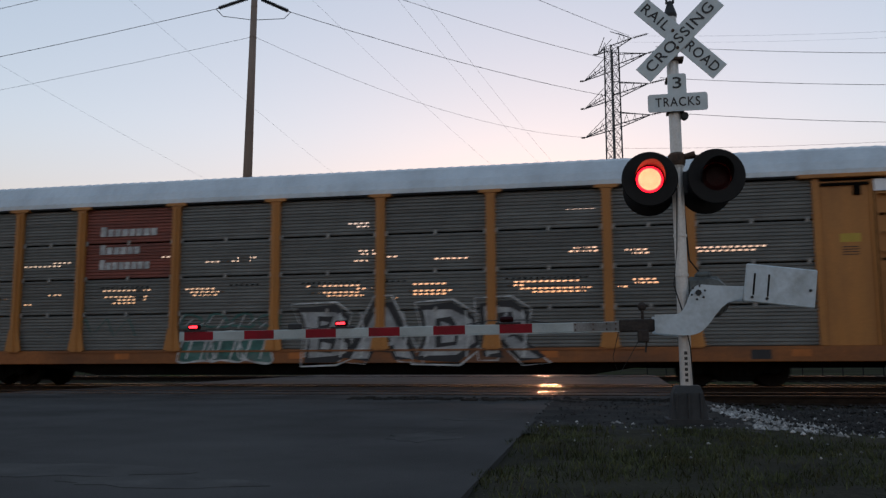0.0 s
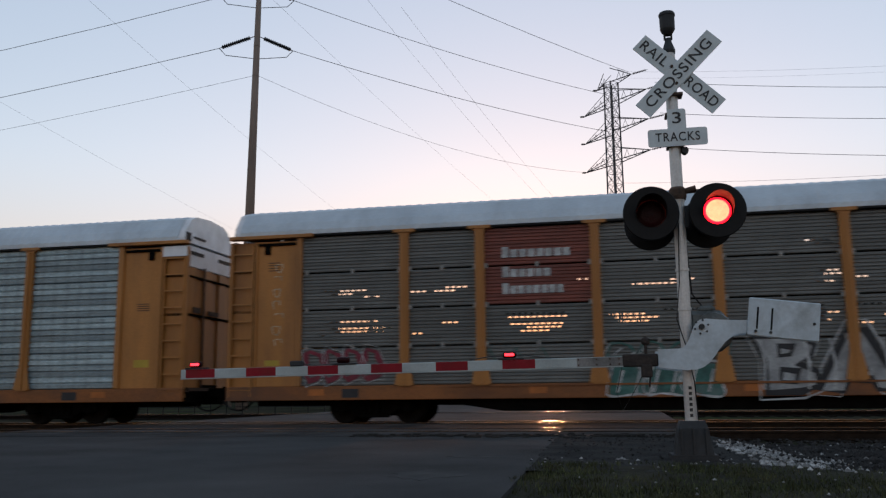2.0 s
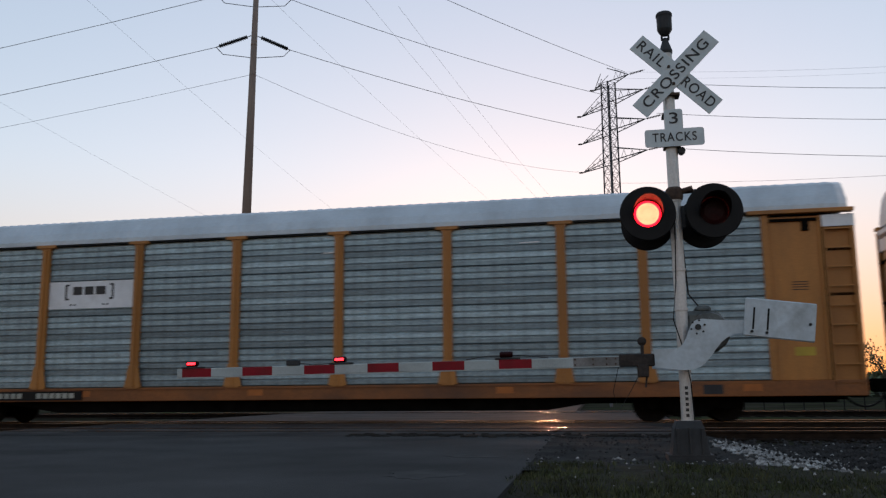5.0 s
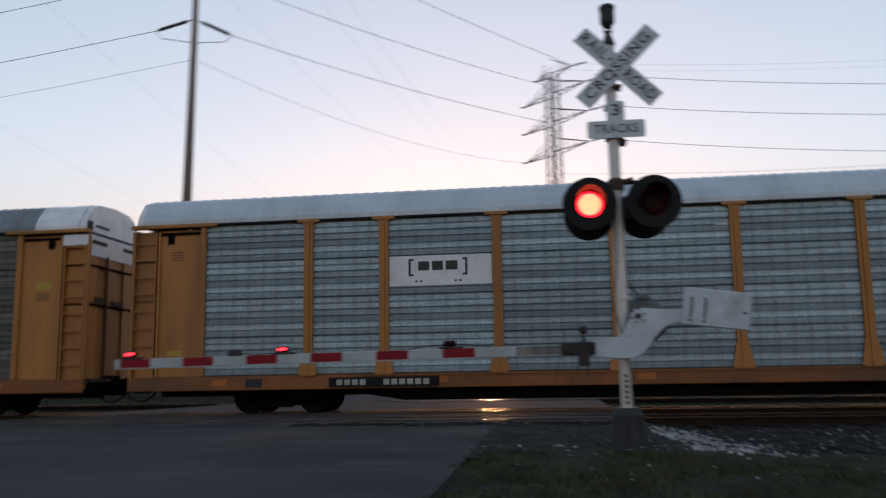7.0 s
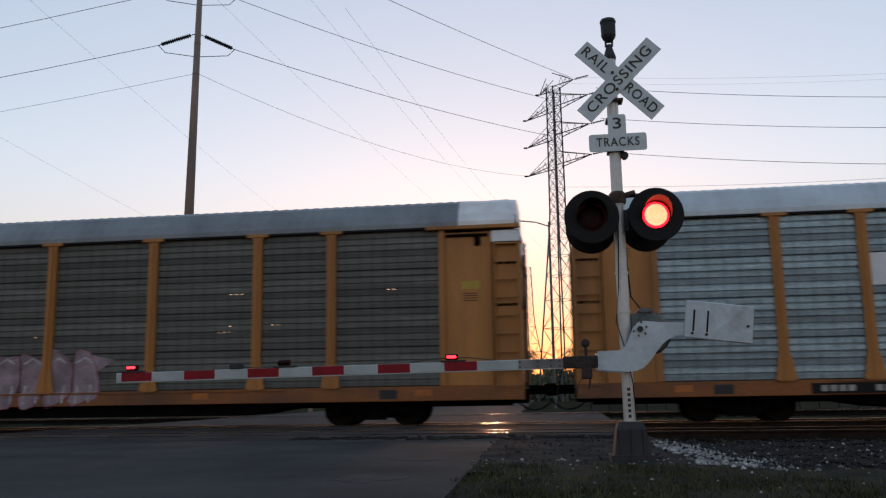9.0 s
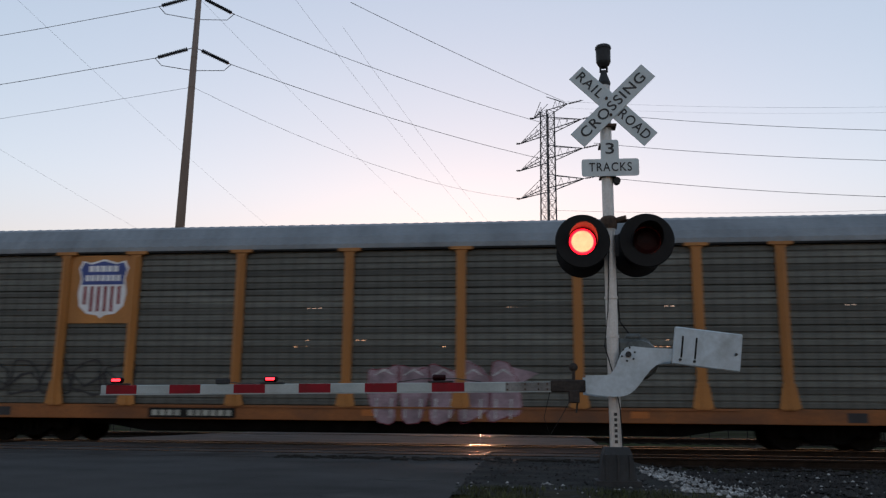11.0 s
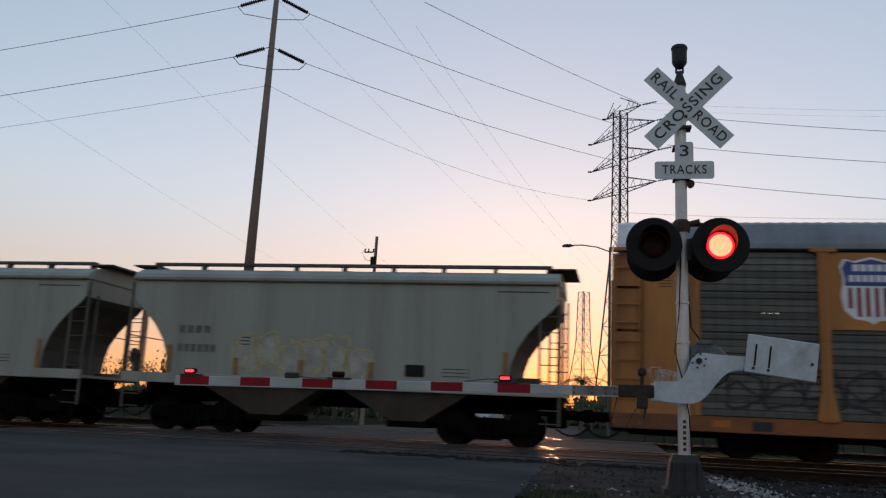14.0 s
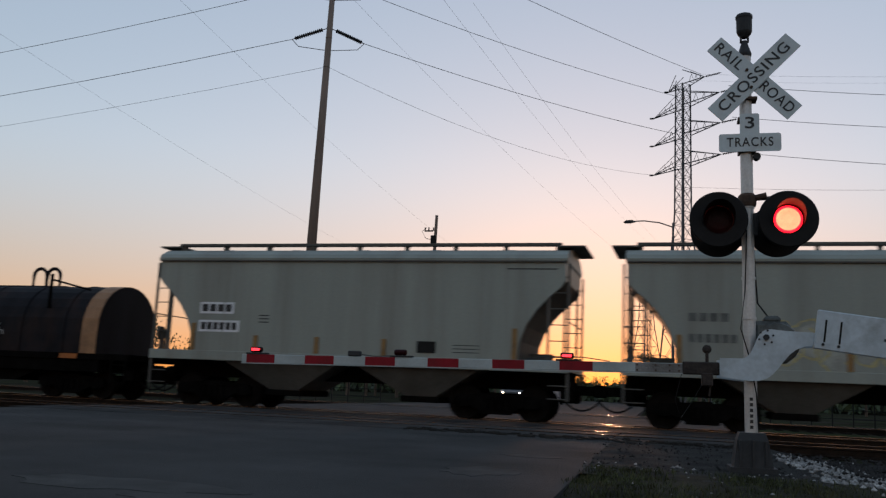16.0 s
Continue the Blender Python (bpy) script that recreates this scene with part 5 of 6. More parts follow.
            part("corner_cap", bm, YELLOW, car)
            bm = bmesh.new()
            bx(bm, 0.0, 0.70, min(t * 1.40, t * 1.36), max(t * 1.40, t * 1.36), 0.70, 4.80)
            bx(bm, 0.0, 0.07, min(t * 1.50, t * 1.36), max(t * 1.50, t * 1.36), 0.70, 4.80)
            part("corner_panel", bm, YELLOW, car)
            bm = bmesh.new()
            bx(bm, 0.06, 0.10, min(t * 1.53, t * 1.47), max(t * 1.53, t * 1.47), 0.7, 4.75)
            bx(bm, 0.66, 0.70, min(t * 1.53, t * 1.47), max(t * 1.53, t * 1.47), 0.7, 4.75)
            for k in range(9):
                bx(bm, 0.06, 0.70, min(t * 1.53, t * 1.49), max(t * 1.53, t * 1.49), 0.86 + k * 0.45, 0.895 + k * 0.45)
            part("ladder", bm, YELLOW, car)
            bm = bmesh.new()
            bx(bm, 0.70, 0.76, min(t * 1.50, t * 1.30), max(t * 1.50, t * 1.30), 0.96, 4.80)
            bx(bm, 0.70, 1.88, min(t * 1.515, t * 1.47), max(t * 1.515, t * 1.47), 4.68, 4.75)
            bx(bm, 1.0, 1.16, min(t * 1.52, t * 1.47), max(t * 1.52, t * 1.47), 4.45, 4.68)
            bx(bm, 0.2, 1.0, min(t * 1.50, t * 1.42), max(t * 1.50, t * 1.42), 0.62, 0.70)
            part("door_track", bm, UNDER, car, "dark door gap and latch")
        bm = bmesh.new()
        for k in range(6):
            y = -1.32 + k * 0.44
            bx(bm, 0.02 + 0.05 * (k % 2), 0.09 + 0.05 * (k % 2), y + 0.01, y + 0.43, 0.95, 4.25)
        each("end_door", bm, YELLOW, car, "yellow folding end door")
        bm = bmesh.new()
        bx(bm, 0.02, 0.12, -1.38, 1.38, 4.27, 4.84)
        prism(bm, [(y * 0.97, z) for y, z in prof], "x", min(e - s * 0.12, e - s * 0.30), max(e - s * 0.12, e - s * 0.30))
        part("end_fascia", bm, WHITE, car, "white upper end panel")
        bm = bmesh.new()
        bx(bm, 0.006, 0.022, -1.30, -0.55, 4.60, 4.70)
        bx(bm, 0.006, 0.022, 0.35, 1.25, 4.60, 4.70)
        bx(bm, 0.10, 0.118, -1.0, -0.3, 5.10, 5.16)
        bx(bm, 0.10, 0.118, -1.42, -1.16, 4.98, 5.22)
        each("end_slot", bm, BLACK, car, "dark slots in the end panel")
        bm = bmesh.new()
        bx(bm, -0.02, 0.02, -1.1, -0.7, 3.0, 3.16)
        bx(bm, -0.02, 0.02, -0.2, 0.4, 3.0, 3.12)
        tube(bm, (e + 0.03 * s, -0.55, 1.0), (e + 0.03 * s, -0.55, 4.3), 0.03, n=6)
        bx(bm, -0.04, 0.02, -1.36, 1.36, 0.85, 0.97)
        each("end_fitting", bm, RUST, car)
        coupler(car, e, s)
        if s > 0:
            bm = bmesh.new()
            bx(bm, 0.0, 0.72, -1.545, -1.53, 4.52, 4.80)
            part("corner_plate", bm, WHITE, car, "white corner plate above the ladder")
    # Small markings.
    bm = bmesh.new()
    box(bm, x0 + 1.05, x0 + 1.45, -1.476, -1.472, 1.50, 1.64)
    low = special.get("notice", 3.35)
    box(bm, x1 - 1.50, x1 - 1.05, -1.476, -1.472, low, low + 0.2)
    each("yellow_notice", bm, DECAL_YELLOW, car, "small yellow notice")
    bm = bmesh.new()
    for k in range(4):
        box(bm, x0 + 1.1, x0 + 1.42, -1.476, -1.472, 4.0 + k * 0.07, 4.02 + k * 0.07)
        box(bm, x1 - 1.46, x1 - 1.1, -1.476, -1.472, 3.05 + k * 0.06, 3.07 + k * 0.06)
    for xx in (x0 + 3.2, x1 - 3.6):
        box(bm, xx, xx + 0.45, -1.536, -1.532, 0.66, 0.88)
    each("stencil_bar", bm, SPRAY_BLACK, car, "unreadable dark stencilled bars")
    bm = bmesh.new()
    for xx in (x0 + 2.3, x1 - 2.7, x0 + 8.0, x1 - 8.5, x0 + 13.0):
        box(bm, xx, xx + 0.42, -1.535, -1.531, 0.72, 0.88)
    each("orange_reflector", bm, ORANGE_PATCH, car, "orange reflective patches")
    sets = truck(car, x0 + 3.92) + truck(car, x1 - 3.92)
    SIDE_SETS.append((car, sets))
    return car, x0, x1


# Rows of ventilation slots that let the evening sky through: bay and row, then rib, start and count.
SLOTTED = {
    (0, 1): ((7, 0.28, 9), (5, 0.30, 11), (4, 0.34, 9), (3, 0.20, 1)), (0, 2): ((5, 0.22, 8), (4, 0.30, 4), (3, 0.62, 3)),
    (1, 1): ((6, 0.5, 3), (3, 0.1, 2)), (1, 2): ((4, 0.08, 8), (5, 0.55, 4)),
    (2, 1): ((8, 0.22, 10), (7, 0.24, 10), (5, 0.26, 9), (4, 0.4, 6), (3, 0.35, 5)), (2, 2): ((6, 0.85, 2),),
    (3, 1): ((7, 0.1, 6), (6, 0.15, 7), (5, 0.18, 5), (8, 0.55, 6)), (3, 2): ((4, 0.3, 9), (5, 0.62, 4)),
    (4, 1): ((8, 0.25, 11), (7, 0.30, 10), (5, 0.35, 9), (4, 0.5, 7), (6, 0.78, 3)), (4, 2): ((6, 0.8, 3), (5, 0.82, 3), (3, 0.76, 3)), (4, 3): ((3, 0.7, 4), (2, 0.78, 3)),
    (5, 1): ((8, 0.04, 4), (7, 0.3, 6), (5, 0.25, 8), (4, 0.3, 6), (3, 0.02, 3)), (5, 2): ((4, 0.06, 2), (3, 0.5, 6)),
    (6, 1): ((8, 0.12, 14), (7, 0.2, 11), (6, 0.14, 3), (5, 0.25, 12), (4, 0.36, 9)), (6, 2): ((4, 0.68, 5), (5, 0.72, 4)), (6, 3): ((5, 0.66, 5),),
    (7, 1): ((7, 0.3, 4), (6, 0.32, 4), (5, 0.1, 2)), (7, 2): ((4, 0.2, 4), (3, 0.3, 3)),
    (8, 1): ((6, 0.1, 2),), (8, 2): ((4, 0.04, 11), (3, 0.06, 9)),
}

SPARSE = {(b, r): tuple((rib, 0.08 + 0.11 * ((b * 3 + rib + r) % 8), 1 + (b + rib) % 3) for rib in (2, 3)) for b in range(9) for r in (1, 2) if (b + r) % 3}

# A: dark grey panels, maroon sign panels, graffiti along the foot.
car_a, ax0, ax1 = autorack("yellow autorack car with dark grey panels, maroon sign and graffiti", PANEL_GREY, ROOF_PALE, ROOF_PALE, 0.083, 4, SLOTTED, {(2, 3): PANEL_RED, (2, 2): PANEL_RED})
bm = bmesh.new()
for z, w in ((4.10, 1.75), (3.60, 1.25), (3.18, 1.55)):
    n = 6 if w < 1.5 else 8
    for i in range(n):  # a taller first bar, as in small capitals
        box(bm, ax0 + 7.38 + i * w / n, ax0 + 7.38 + (i + 0.80) * w / n, -1.490, -1.486, z, z + (0.27 if i == 0 else 0.20))
each("name_bar", bm, SPRAY_WHITE, car_a, "white bars in place of a railway name")
rng = random.Random(4)
# Four tall angular letters: outline and counters, in units of the letter's width and height.
TALL = (
    ([(0, 1), (0.75, 1.02), (1, 0.82), (0.92, 0.6), (0.72, 0.5), (1.02, 0.35), (1, 0.1), (0.75, 0), (0.18, -0.02), (0.2, 0.55)], [[(0.42, 0.82), (0.66, 0.80), (0.6, 0.66), (0.42, 0.64)], [(0.44, 0.4), (0.72, 0.36), (0.66, 0.16), (0.42, 0.18)]]),
    ([(0.38, 1.08), (0.62, 1.08), (1.06, 0), (0.72, 0.02), (0.66, 0.2), (0.34, 0.2), (0.26, -0.02), (-0.1, 0.02)], [[(0.42, 0.36), (0.58, 0.36), (0.5, 0.66)]]),
    ([(0.05, 1), (0.6, 1.04), (0.98, 0.78), (1.04, 0.3), (0.7, 0), (0.0, 0.02), (0.16, 0.5)], [[(0.36, 0.76), (0.56, 0.76), (0.7, 0.56), (0.66, 0.3), (0.36, 0.26)]]),
    ([(0.02, 1.04), (0.62, 1.06), (0.94, 0.86), (0.9, 0.6), (0.62, 0.46), (1.24, 0.02), (0.8, -0.02), (0.42, 0.34), (0.4, 0.06), (0.08, 0.06)], [[(0.38, 0.84), (0.6, 0.84), (0.64, 0.68), (0.38, 0.64)]]),
)
for k, (edge, holes) in enumerate(TALL):
    lx, lw = ax0 + (13.25, 14.75, 16.45, 18.05)[k], (1.35, 1.55, 1.45, 1.25)[k]
    def letter(points, grow=0.0):
        mx, mz = sum(p[0] for p in points) / len(points), sum(p[1] for p in points) / len(points)
        out = [(lx + lw * (x + (x - mx) * grow), 0.70 + 1.28 * (z + (z - mz) * grow)) for x, z in points]
        return out + out[:1]
    fill("graffiti_fill", car_a, SPRAY_GREY, [letter(edge)], -1.489, "grey and white sprayed letter shapes")
    strokes("graffiti_outline", car_a, SPRAY_BLACK, [letter(edge)] + [letter(h) for h in holes], 0.085, -1.494, "bold black sprayed outlines")
    strokes("graffiti_outline", car_a, SPRAY_WHITE, [letter(edge, 0.24)], 0.024, -1.492, "thin white sprayed outlines")
    strokes("graffiti_outline", car_a, SPRAY_WHITE, [[(lx + lw * u, 0.75), (lx + lw * (u + 0.04), 1.35), (lx + lw * (u - 0.02), 1.9)] for u in (0.14, 0.86)], 0.03, -1.496, "white sprayed strokes")
fill("graffiti_fill", car_a, SPRAY_GREEN, [bubble(rng, ax0 + 10.35 + k * 0.88, 0.98, 0.9, 0.72) for k in range(3)], -1.489, "dark green sprayed letter shapes")
strokes("graffiti_outline", car_a, SPRAY_WHITE, [bubble(rng, ax0 + 10.35 + k * 0.88, 1.0, 0.98, 0.80) for k in range(3)] + [[(ax0 + 10.1 + k * 0.42, 0.72), (ax0 + 10.25 + k * 0.42, 1.25)] for k in range(6)], 0.03, -1.492, "thin pale sprayed outlines")
strokes("graffiti_outline", car_a, SPRAY_GREEN, [bubble(rng, ax0 + 10.2 + k * 0.75, 1.72, 0.6, 0.34, 12) for k in range(4)], 0.035, -1.492, "small teal sprayed letters")
strokes("graffiti_outline", car_a, SPRAY_WHITE, [[(ax0 + 9.75 + k * 0.3, 1.52 + 0.1 * (k % 2)), (ax0 + 9.95 + k * 0.3, 1.88 - 0.1 * (k % 3))] for k in range(9)], 0.014, -1.495, "thin white sprayed strokes")
strokes("graffiti_outline", car_a, SPRAY_RED, [bubble(rng, ax0 + 2.42 + k * 0.52, 1.48, 0.46, 0.72, 10) for k in range(4)], 0.075, -1.490, "red sprayed outlines")
strokes("graffiti_outline", car_a, SPRAY_WHITE, [bubble(rng, ax0 + 2.42 + k * 0.52, 1.48, 0.66, 0.96, 10) for k in range(4)], 0.011, -1.492, "thin white sprayed outlines")
strokes("graffiti_tag", car_a, SPRAY_GREEN, [[(ax0 + 6.8 + i * 0.22, 1.6 + 0.28 * math.sin(i * 2.1)) for i in range(9)]], 0.02, -1.489, "faint teal sprayed tag")
strokes("scrawl", car_a, SCRAWL, [bubble(rng, ax0 + 1.38 + rng.uniform(-0.05, 0.05), 2.1 + k * 0.33, rng.uniform(0.15, 0.24), rng.uniform(0.16, 0.26), 9)[:rng.choice((5, 7, 10))] for k in range(7)], 0.02, -1.476, "faded white scrawl down the panel")

# B: galvanised panels with a white sign plate.
car_b, bx0, bx1 = autorack("yellow autorack car with pale galvanised panels and white sign plate", PANEL_GALV, ROOF_PALE, ROOF_PALE, 0.165, 4, None, {"notice": 1.52})
boxes("sign_plate", WHITE, car_b, (bx0 + 6.96, bx0 + 9.56, -1.500, -1.486, 3.14, 3.90), label="white sign plate")
bm = bmesh.new()
for x0, x1, z0, z1 in ((7.33, 7.39, 3.60, 4.04), (7.33, 7.46, 3.99, 4.04), (7.33, 7.46, 3.60, 3.65), (8.77, 8.83, 3.60, 4.04), (8.70, 8.83, 3.99, 4.04), (8.70, 8.83, 3.60, 3.65), (7.58, 7.86, 3.74, 3.97), (7.93, 8.21, 3.74, 3.97), (8.28, 8.58, 3.74, 3.97), (7.5, 7.56, 3.44, 3.49), (7.62, 7.68, 3.44, 3.49), (8.5, 8.56, 3.44, 3.49), (8.62, 8.68, 3.44, 3.49)):
    box(bm, bx0 + x0 + 0.12, bx0 + x1 + 0.12, -1.504, -1.499, z0 - 0.22, z1 - 0.22)
each("name_bar", bm, LETTER, car_b, "black bars in place of a railway mark")
boxes("number_board", BLACK, car_b, (bx0 + 5.4, bx0 + 8.2, -1.560, -1.532, 0.64, 0.88), label="black number board")
bm = bmesh.new()
for i in range(4):
    box(bm, bx0 + 5.6 + i * 0.2, bx0 + 5.75 + i * 0.2, -1.564, -1.559, 0.69, 0.83)
for i in range(6):
    box(bm, bx0 + 6.8 + i * 0.2, bx0 + 6.95 + i * 0.2, -1.564, -1.559, 0.69, 0.83)
each("number_bar", bm, FADED, car_b, "white bars in place of a car number")
strokes("white_scrape", car_b, WHITE, [[(bx0 + 20.2, 4.45), (bx0 + 20.7, 4.46)], [(bx0 + 15.0, 4.4), (bx0 + 15.3, 4.41)]], 0.015, -1.489, "short white scrape")

# C: grimy olive panels, grey roof with white ends, shield sign, pink graffiti.
car_c, cx0, cx1 = autorack("yellow autorack car with grimy olive panels, shield sign and pink graffiti", PANEL_OLIVE, ROOF_GREY, WHITE, 0.165, 4, SPARSE, {})
boxes("sign_panel", YELLOW, car_c, (cx0 + 4.96, cx0 + 6.71, -1.512, -1.490, 3.05, 4.86), label="yellow sign panel")
sx, sz = cx0 + 5.90, 4.0
shield = [(-0.60, 0.72), (-0.38, 0.66), (0, 0.76), (0.38, 0.66), (0.60, 0.72), (0.70, 0.52), (0.62, 0.25), (0.68, -0.15), (0.62, -0.50), (0.40, -0.70), (0.12, -0.74), (0, -0.82), (-0.12, -0.74), (-0.40, -0.70), (-0.62, -0.50), (-0.68, -0.15), (-0.62, 0.25), (-0.70, 0.52)]
bm = bmesh.new()
prism(bm, [(sx + x, sz + z) for x, z in shield], "y", -1.518, -1.511)
part("shield", bm, WHITE, car_c, "white shield")
bm = bmesh.new()
prism(bm, [(sx + x * 0.92, sz + z * 0.93) for x, z in ((-0.60, 0.72), (-0.38, 0.66), (0, 0.76), (0.38, 0.66), (0.60, 0.72), (0.70, 0.52), (0.62, 0.25), (0.64, 0.08), (-0.64, 0.08), (-0.62, 0.25), (-0.70, 0.52))], "y", -1.522, -1.517)
part("shield_top", bm, BLUE, car_c, "blue head of the shield")
bm = bmesh.new()
for i in range(6):
    x = sx - 0.52 + i * 0.19
    d = 0.45 if i in (0, 5) else 0.64
    box(bm, x, x + 0.085, -1.522, -1.517, sz - d, sz + 0.03)
each("shield_stripe", bm, SHEET_RED, car_c, "red stripes of the shield")
bm = bmesh.new()
for n, z, w in ((5, 0.42, 0.17), (7, 0.17, 0.145)):
    for i in range(n):
        x = sx + (i - n / 2) * w
        box(bm, x + 0.015, x + w - 0.02, -1.526, -1.521, sz + z, sz + z + 0.16)
each("name_bar", bm, WHITE, car_c, "white bars in place of a railway name")
rng = random.Random(9)
fill("graffiti_fill", car_c, PINK, [bubble(rng, cx0 + 13.55 + k * 0.74, 1.30 + 0.03 * (k % 2), 0.80, 1.42) for k in range(5)], -1.489, "pale pink sprayed tall bubble letters")
fill("graffiti_fill", car_c, PINK, [[(cx0 + 16.6, 1.95), (cx0 + 17.35, 1.78), (cx0 + 16.9, 1.5), (cx0 + 16.6, 1.3), (cx0 + 16.6, 1.95)]], -1.488, "pale pink sprayed arrow")
strokes("graffiti_outline", car_c, SPRAY_RED, [bubble(rng, cx0 + 13.55 + k * 0.74, 1.30, 0.78, 1.40) for k in range(5)], 0.012, -1.492, "thin maroon sprayed outlines")
strokes("graffiti_outline", car_c, SPRAY_WHITE, [[(cx0 + 13.3 + k * 0.74, 1.72), (cx0 + 13.55 + k * 0.74, 1.86), (cx0 + 13.78 + k * 0.74, 1.72)] for k in range(5)] + [[(cx0 + 13.35 + k * 0.37, 0.68), (cx0 + 13.37 + k * 0.37, 1.15)] for k in range(10)], 0.022, -1.493, "pale sprayed highlights")
strokes("graffiti_tag", car_c, SPRAY_GREEN, [[(cx0 + 12.3 + 0.1 * (i % 3), 1.0 + i * 0.12) for i in range(7)]], 0.02, -1.490, "faint teal sprayed tag")
strokes("graffiti_outline", car_c, SPRAY_BLACK, [bubble(rng, cx0 + 3.0 + k * 0.9, 1.62, 0.8, 0.85) for k in range(5)] + [[(cx0 + 2.6 + i * 0.3, 1.6 + 0.2 * math.sin(i * 1.7)) for i in range(14)]], 0.035, -1.492, "smoky black sprayed outlines")
strokes("scrawl", car_c, SPRAY_WHITE, [bubble(rng, cx0 + 1.02 + k * 0.13, 1.92 - 0.03 * k, rng.uniform(0.16, 0.26), rng.uniform(0.2, 0.36), 9)[:rng.choice((6, 8, 10))] for k in range(5)], 0.016, -1.476, "white scrawled tag")
boxes("number_board", BLACK, car_c, (cx0 + 7.45, cx0 + 9.75, -1.560, -1.532, 0.64, 0.88), label="black number board")
bm = bmesh.new()
for i in range(4):
    box(bm, cx0 + 7.55 + i * 0.2, cx0 + 7.70 + i * 0.2, -1.564, -1.559, 0.69, 0.83)
for i in range(6):
    box(bm, cx0 + 8.5 + i * 0.2, cx0 + 8.65 + i * 0.2, -1.564, -1.559, 0.69, 0.83)
each("number_bar", bm, FADED, car_c, "white bars in place of a car number")

# The car ahead, of which only the end shows.
car_z, _, _ = autorack("yellow autorack car with grey panels at the head", PANEL_GREY, ROOF_PALE, ROOF_PALE, 0.165, 4, None, {})

LH = 11.55


def hopper(label, marks, graffiti):
    car = thing("hopper_car", label, "railway car", group="train cars")
    x0, x1 = -LH / 2, LH / 2
    cut = [(0.0, 3.52), (0.12, 3.36), (0.42, 3.10), (0.72, 2.78), (0.98, 2.38), (1.12, 2.0), (1.18, 1.5)]
    side = [(x0 + a, z) for a, z in cut] + [(x1 - a, z) for a, z in cut[::-1]] + [(x1, 4.05), (x0, 4.05)]
    bm = bmesh.new()
    prism(bm, side, "y", -1.49, 1.49)
    body = part("body", bm, HOPPER, car)
    # Thin skins over the end slopes; their darker colour paints the shade there.
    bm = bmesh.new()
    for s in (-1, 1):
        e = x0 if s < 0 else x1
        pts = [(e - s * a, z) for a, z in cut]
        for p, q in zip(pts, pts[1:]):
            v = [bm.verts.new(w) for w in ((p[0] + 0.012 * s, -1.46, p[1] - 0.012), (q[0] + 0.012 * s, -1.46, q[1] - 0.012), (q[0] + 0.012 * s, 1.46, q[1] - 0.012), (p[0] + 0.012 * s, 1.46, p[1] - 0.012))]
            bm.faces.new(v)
    each("slope_sheet", bm, HOPPER_DARK, car, "end slope sheet with its shade in the colour")
    bm = bmesh.new()
    prof = [(-1.54, 4.02), (-1.55, 4.08), (-1.46, 4.19), (-1.15, 4.34), (-0.6, 4.44), (0, 4.46), (0.6, 4.44), (1.15, 4.34), (1.46, 4.19), (1.55, 4.08), (1.54, 4.02)]
    prism(bm, prof, "x", x0 - 0.04, x1 + 0.04)
    part("roof", bm, HOPPER, car)
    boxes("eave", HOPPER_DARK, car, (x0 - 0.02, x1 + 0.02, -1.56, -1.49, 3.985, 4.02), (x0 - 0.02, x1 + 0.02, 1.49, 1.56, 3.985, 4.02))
    bm = bmesh.new()
    for y in (-0.95, 0.75):
        for k in range(4):
            box(bm, x0 + 0.2, x1 - 0.2, y + k * 0.06, y + k * 0.06 + 0.035, 4.51, 4.58)
        for k in range(9):
            x = x0 + 0.3 + k * (LH - 0.6) / 8
            box(bm, x - 0.04, x + 0.04, y, y + 0.2, 4.25, 4.53)
            box(bm, x - 0.04, x + 0.04, y - 0.05, y + 0.24, 4.50, 4.535)
    for s in (-1, 1):
        e = x0 if s < 0 else x1
        box(bm, min(e - 0.3 * s, e + 0.42 * s), max(e - 0.3 * s, e + 0.42 * s), -1.0, 1.0, 4.46, 4.50)
    part("running_board", bm, HOPPER_DARK, car, "dark grated running boards")
    bm = bmesh.new()
    for k in range(5):
        x = x0 + 1.5 + k * 2.1
        turned(bm, [(0.40, 4.36), (0.42, 4.44), (0.30, 4.50)], (x, 0, 0), 14, "z")
    each("hatch", bm, HOPPER, car)
    # Side sill, end platforms, ladders.
    bm = bmesh.new()
    for s in (-1, 1):
        box(bm, x0 - 0.12, x1 + 0.12, min(s * 1.42, s * 1.52), max(s * 1.42, s * 1.52), 1.24, 1.50, bevel=0.01)
    for s in (-1, 1):
        e = x0 if s < 0 else x1
        box(bm, min(e - 1.3 * s, e + 0.12 * s), max(e - 1.3 * s, e + 0.12 * s), -1.42, 1.42, 1.28, 1.36)
    each("side_sill", bm, HOPPER, car)
    for s in (-1, 1):
        e = x0 if s < 0 else x1
        for y in (-1.44, 1.44):
            bm = bmesh.new()
            for x in (e + 0.08 * s, e - 0.42 * s):
                box(bm, x - 0.028, x + 0.028, y - 0.028, y + 0.028, 0.55 if x == e + 0.08 * s else 1.3, 3.95 if x == e + 0.08 * s else 3.25)
            for k in range(6):
                z = 1.62 + 0.4 * k
                tube(bm, (e + 0.08 * s, y, z), (e - 0.42 * s, y, z), 0.014, n=5)
            for k in range(2):
                tube(bm, (e + 0.08 * s, y, 0.6 + 0.32 * k), (e - 0.40 * s, y, 0.6 + 0.32 * k), 0.016, n=5)
            # The dark colour stands in for the ladder being backlit.
            part("ladder", bm, HOPPER_DARK, car)
        bm = bmesh.new()
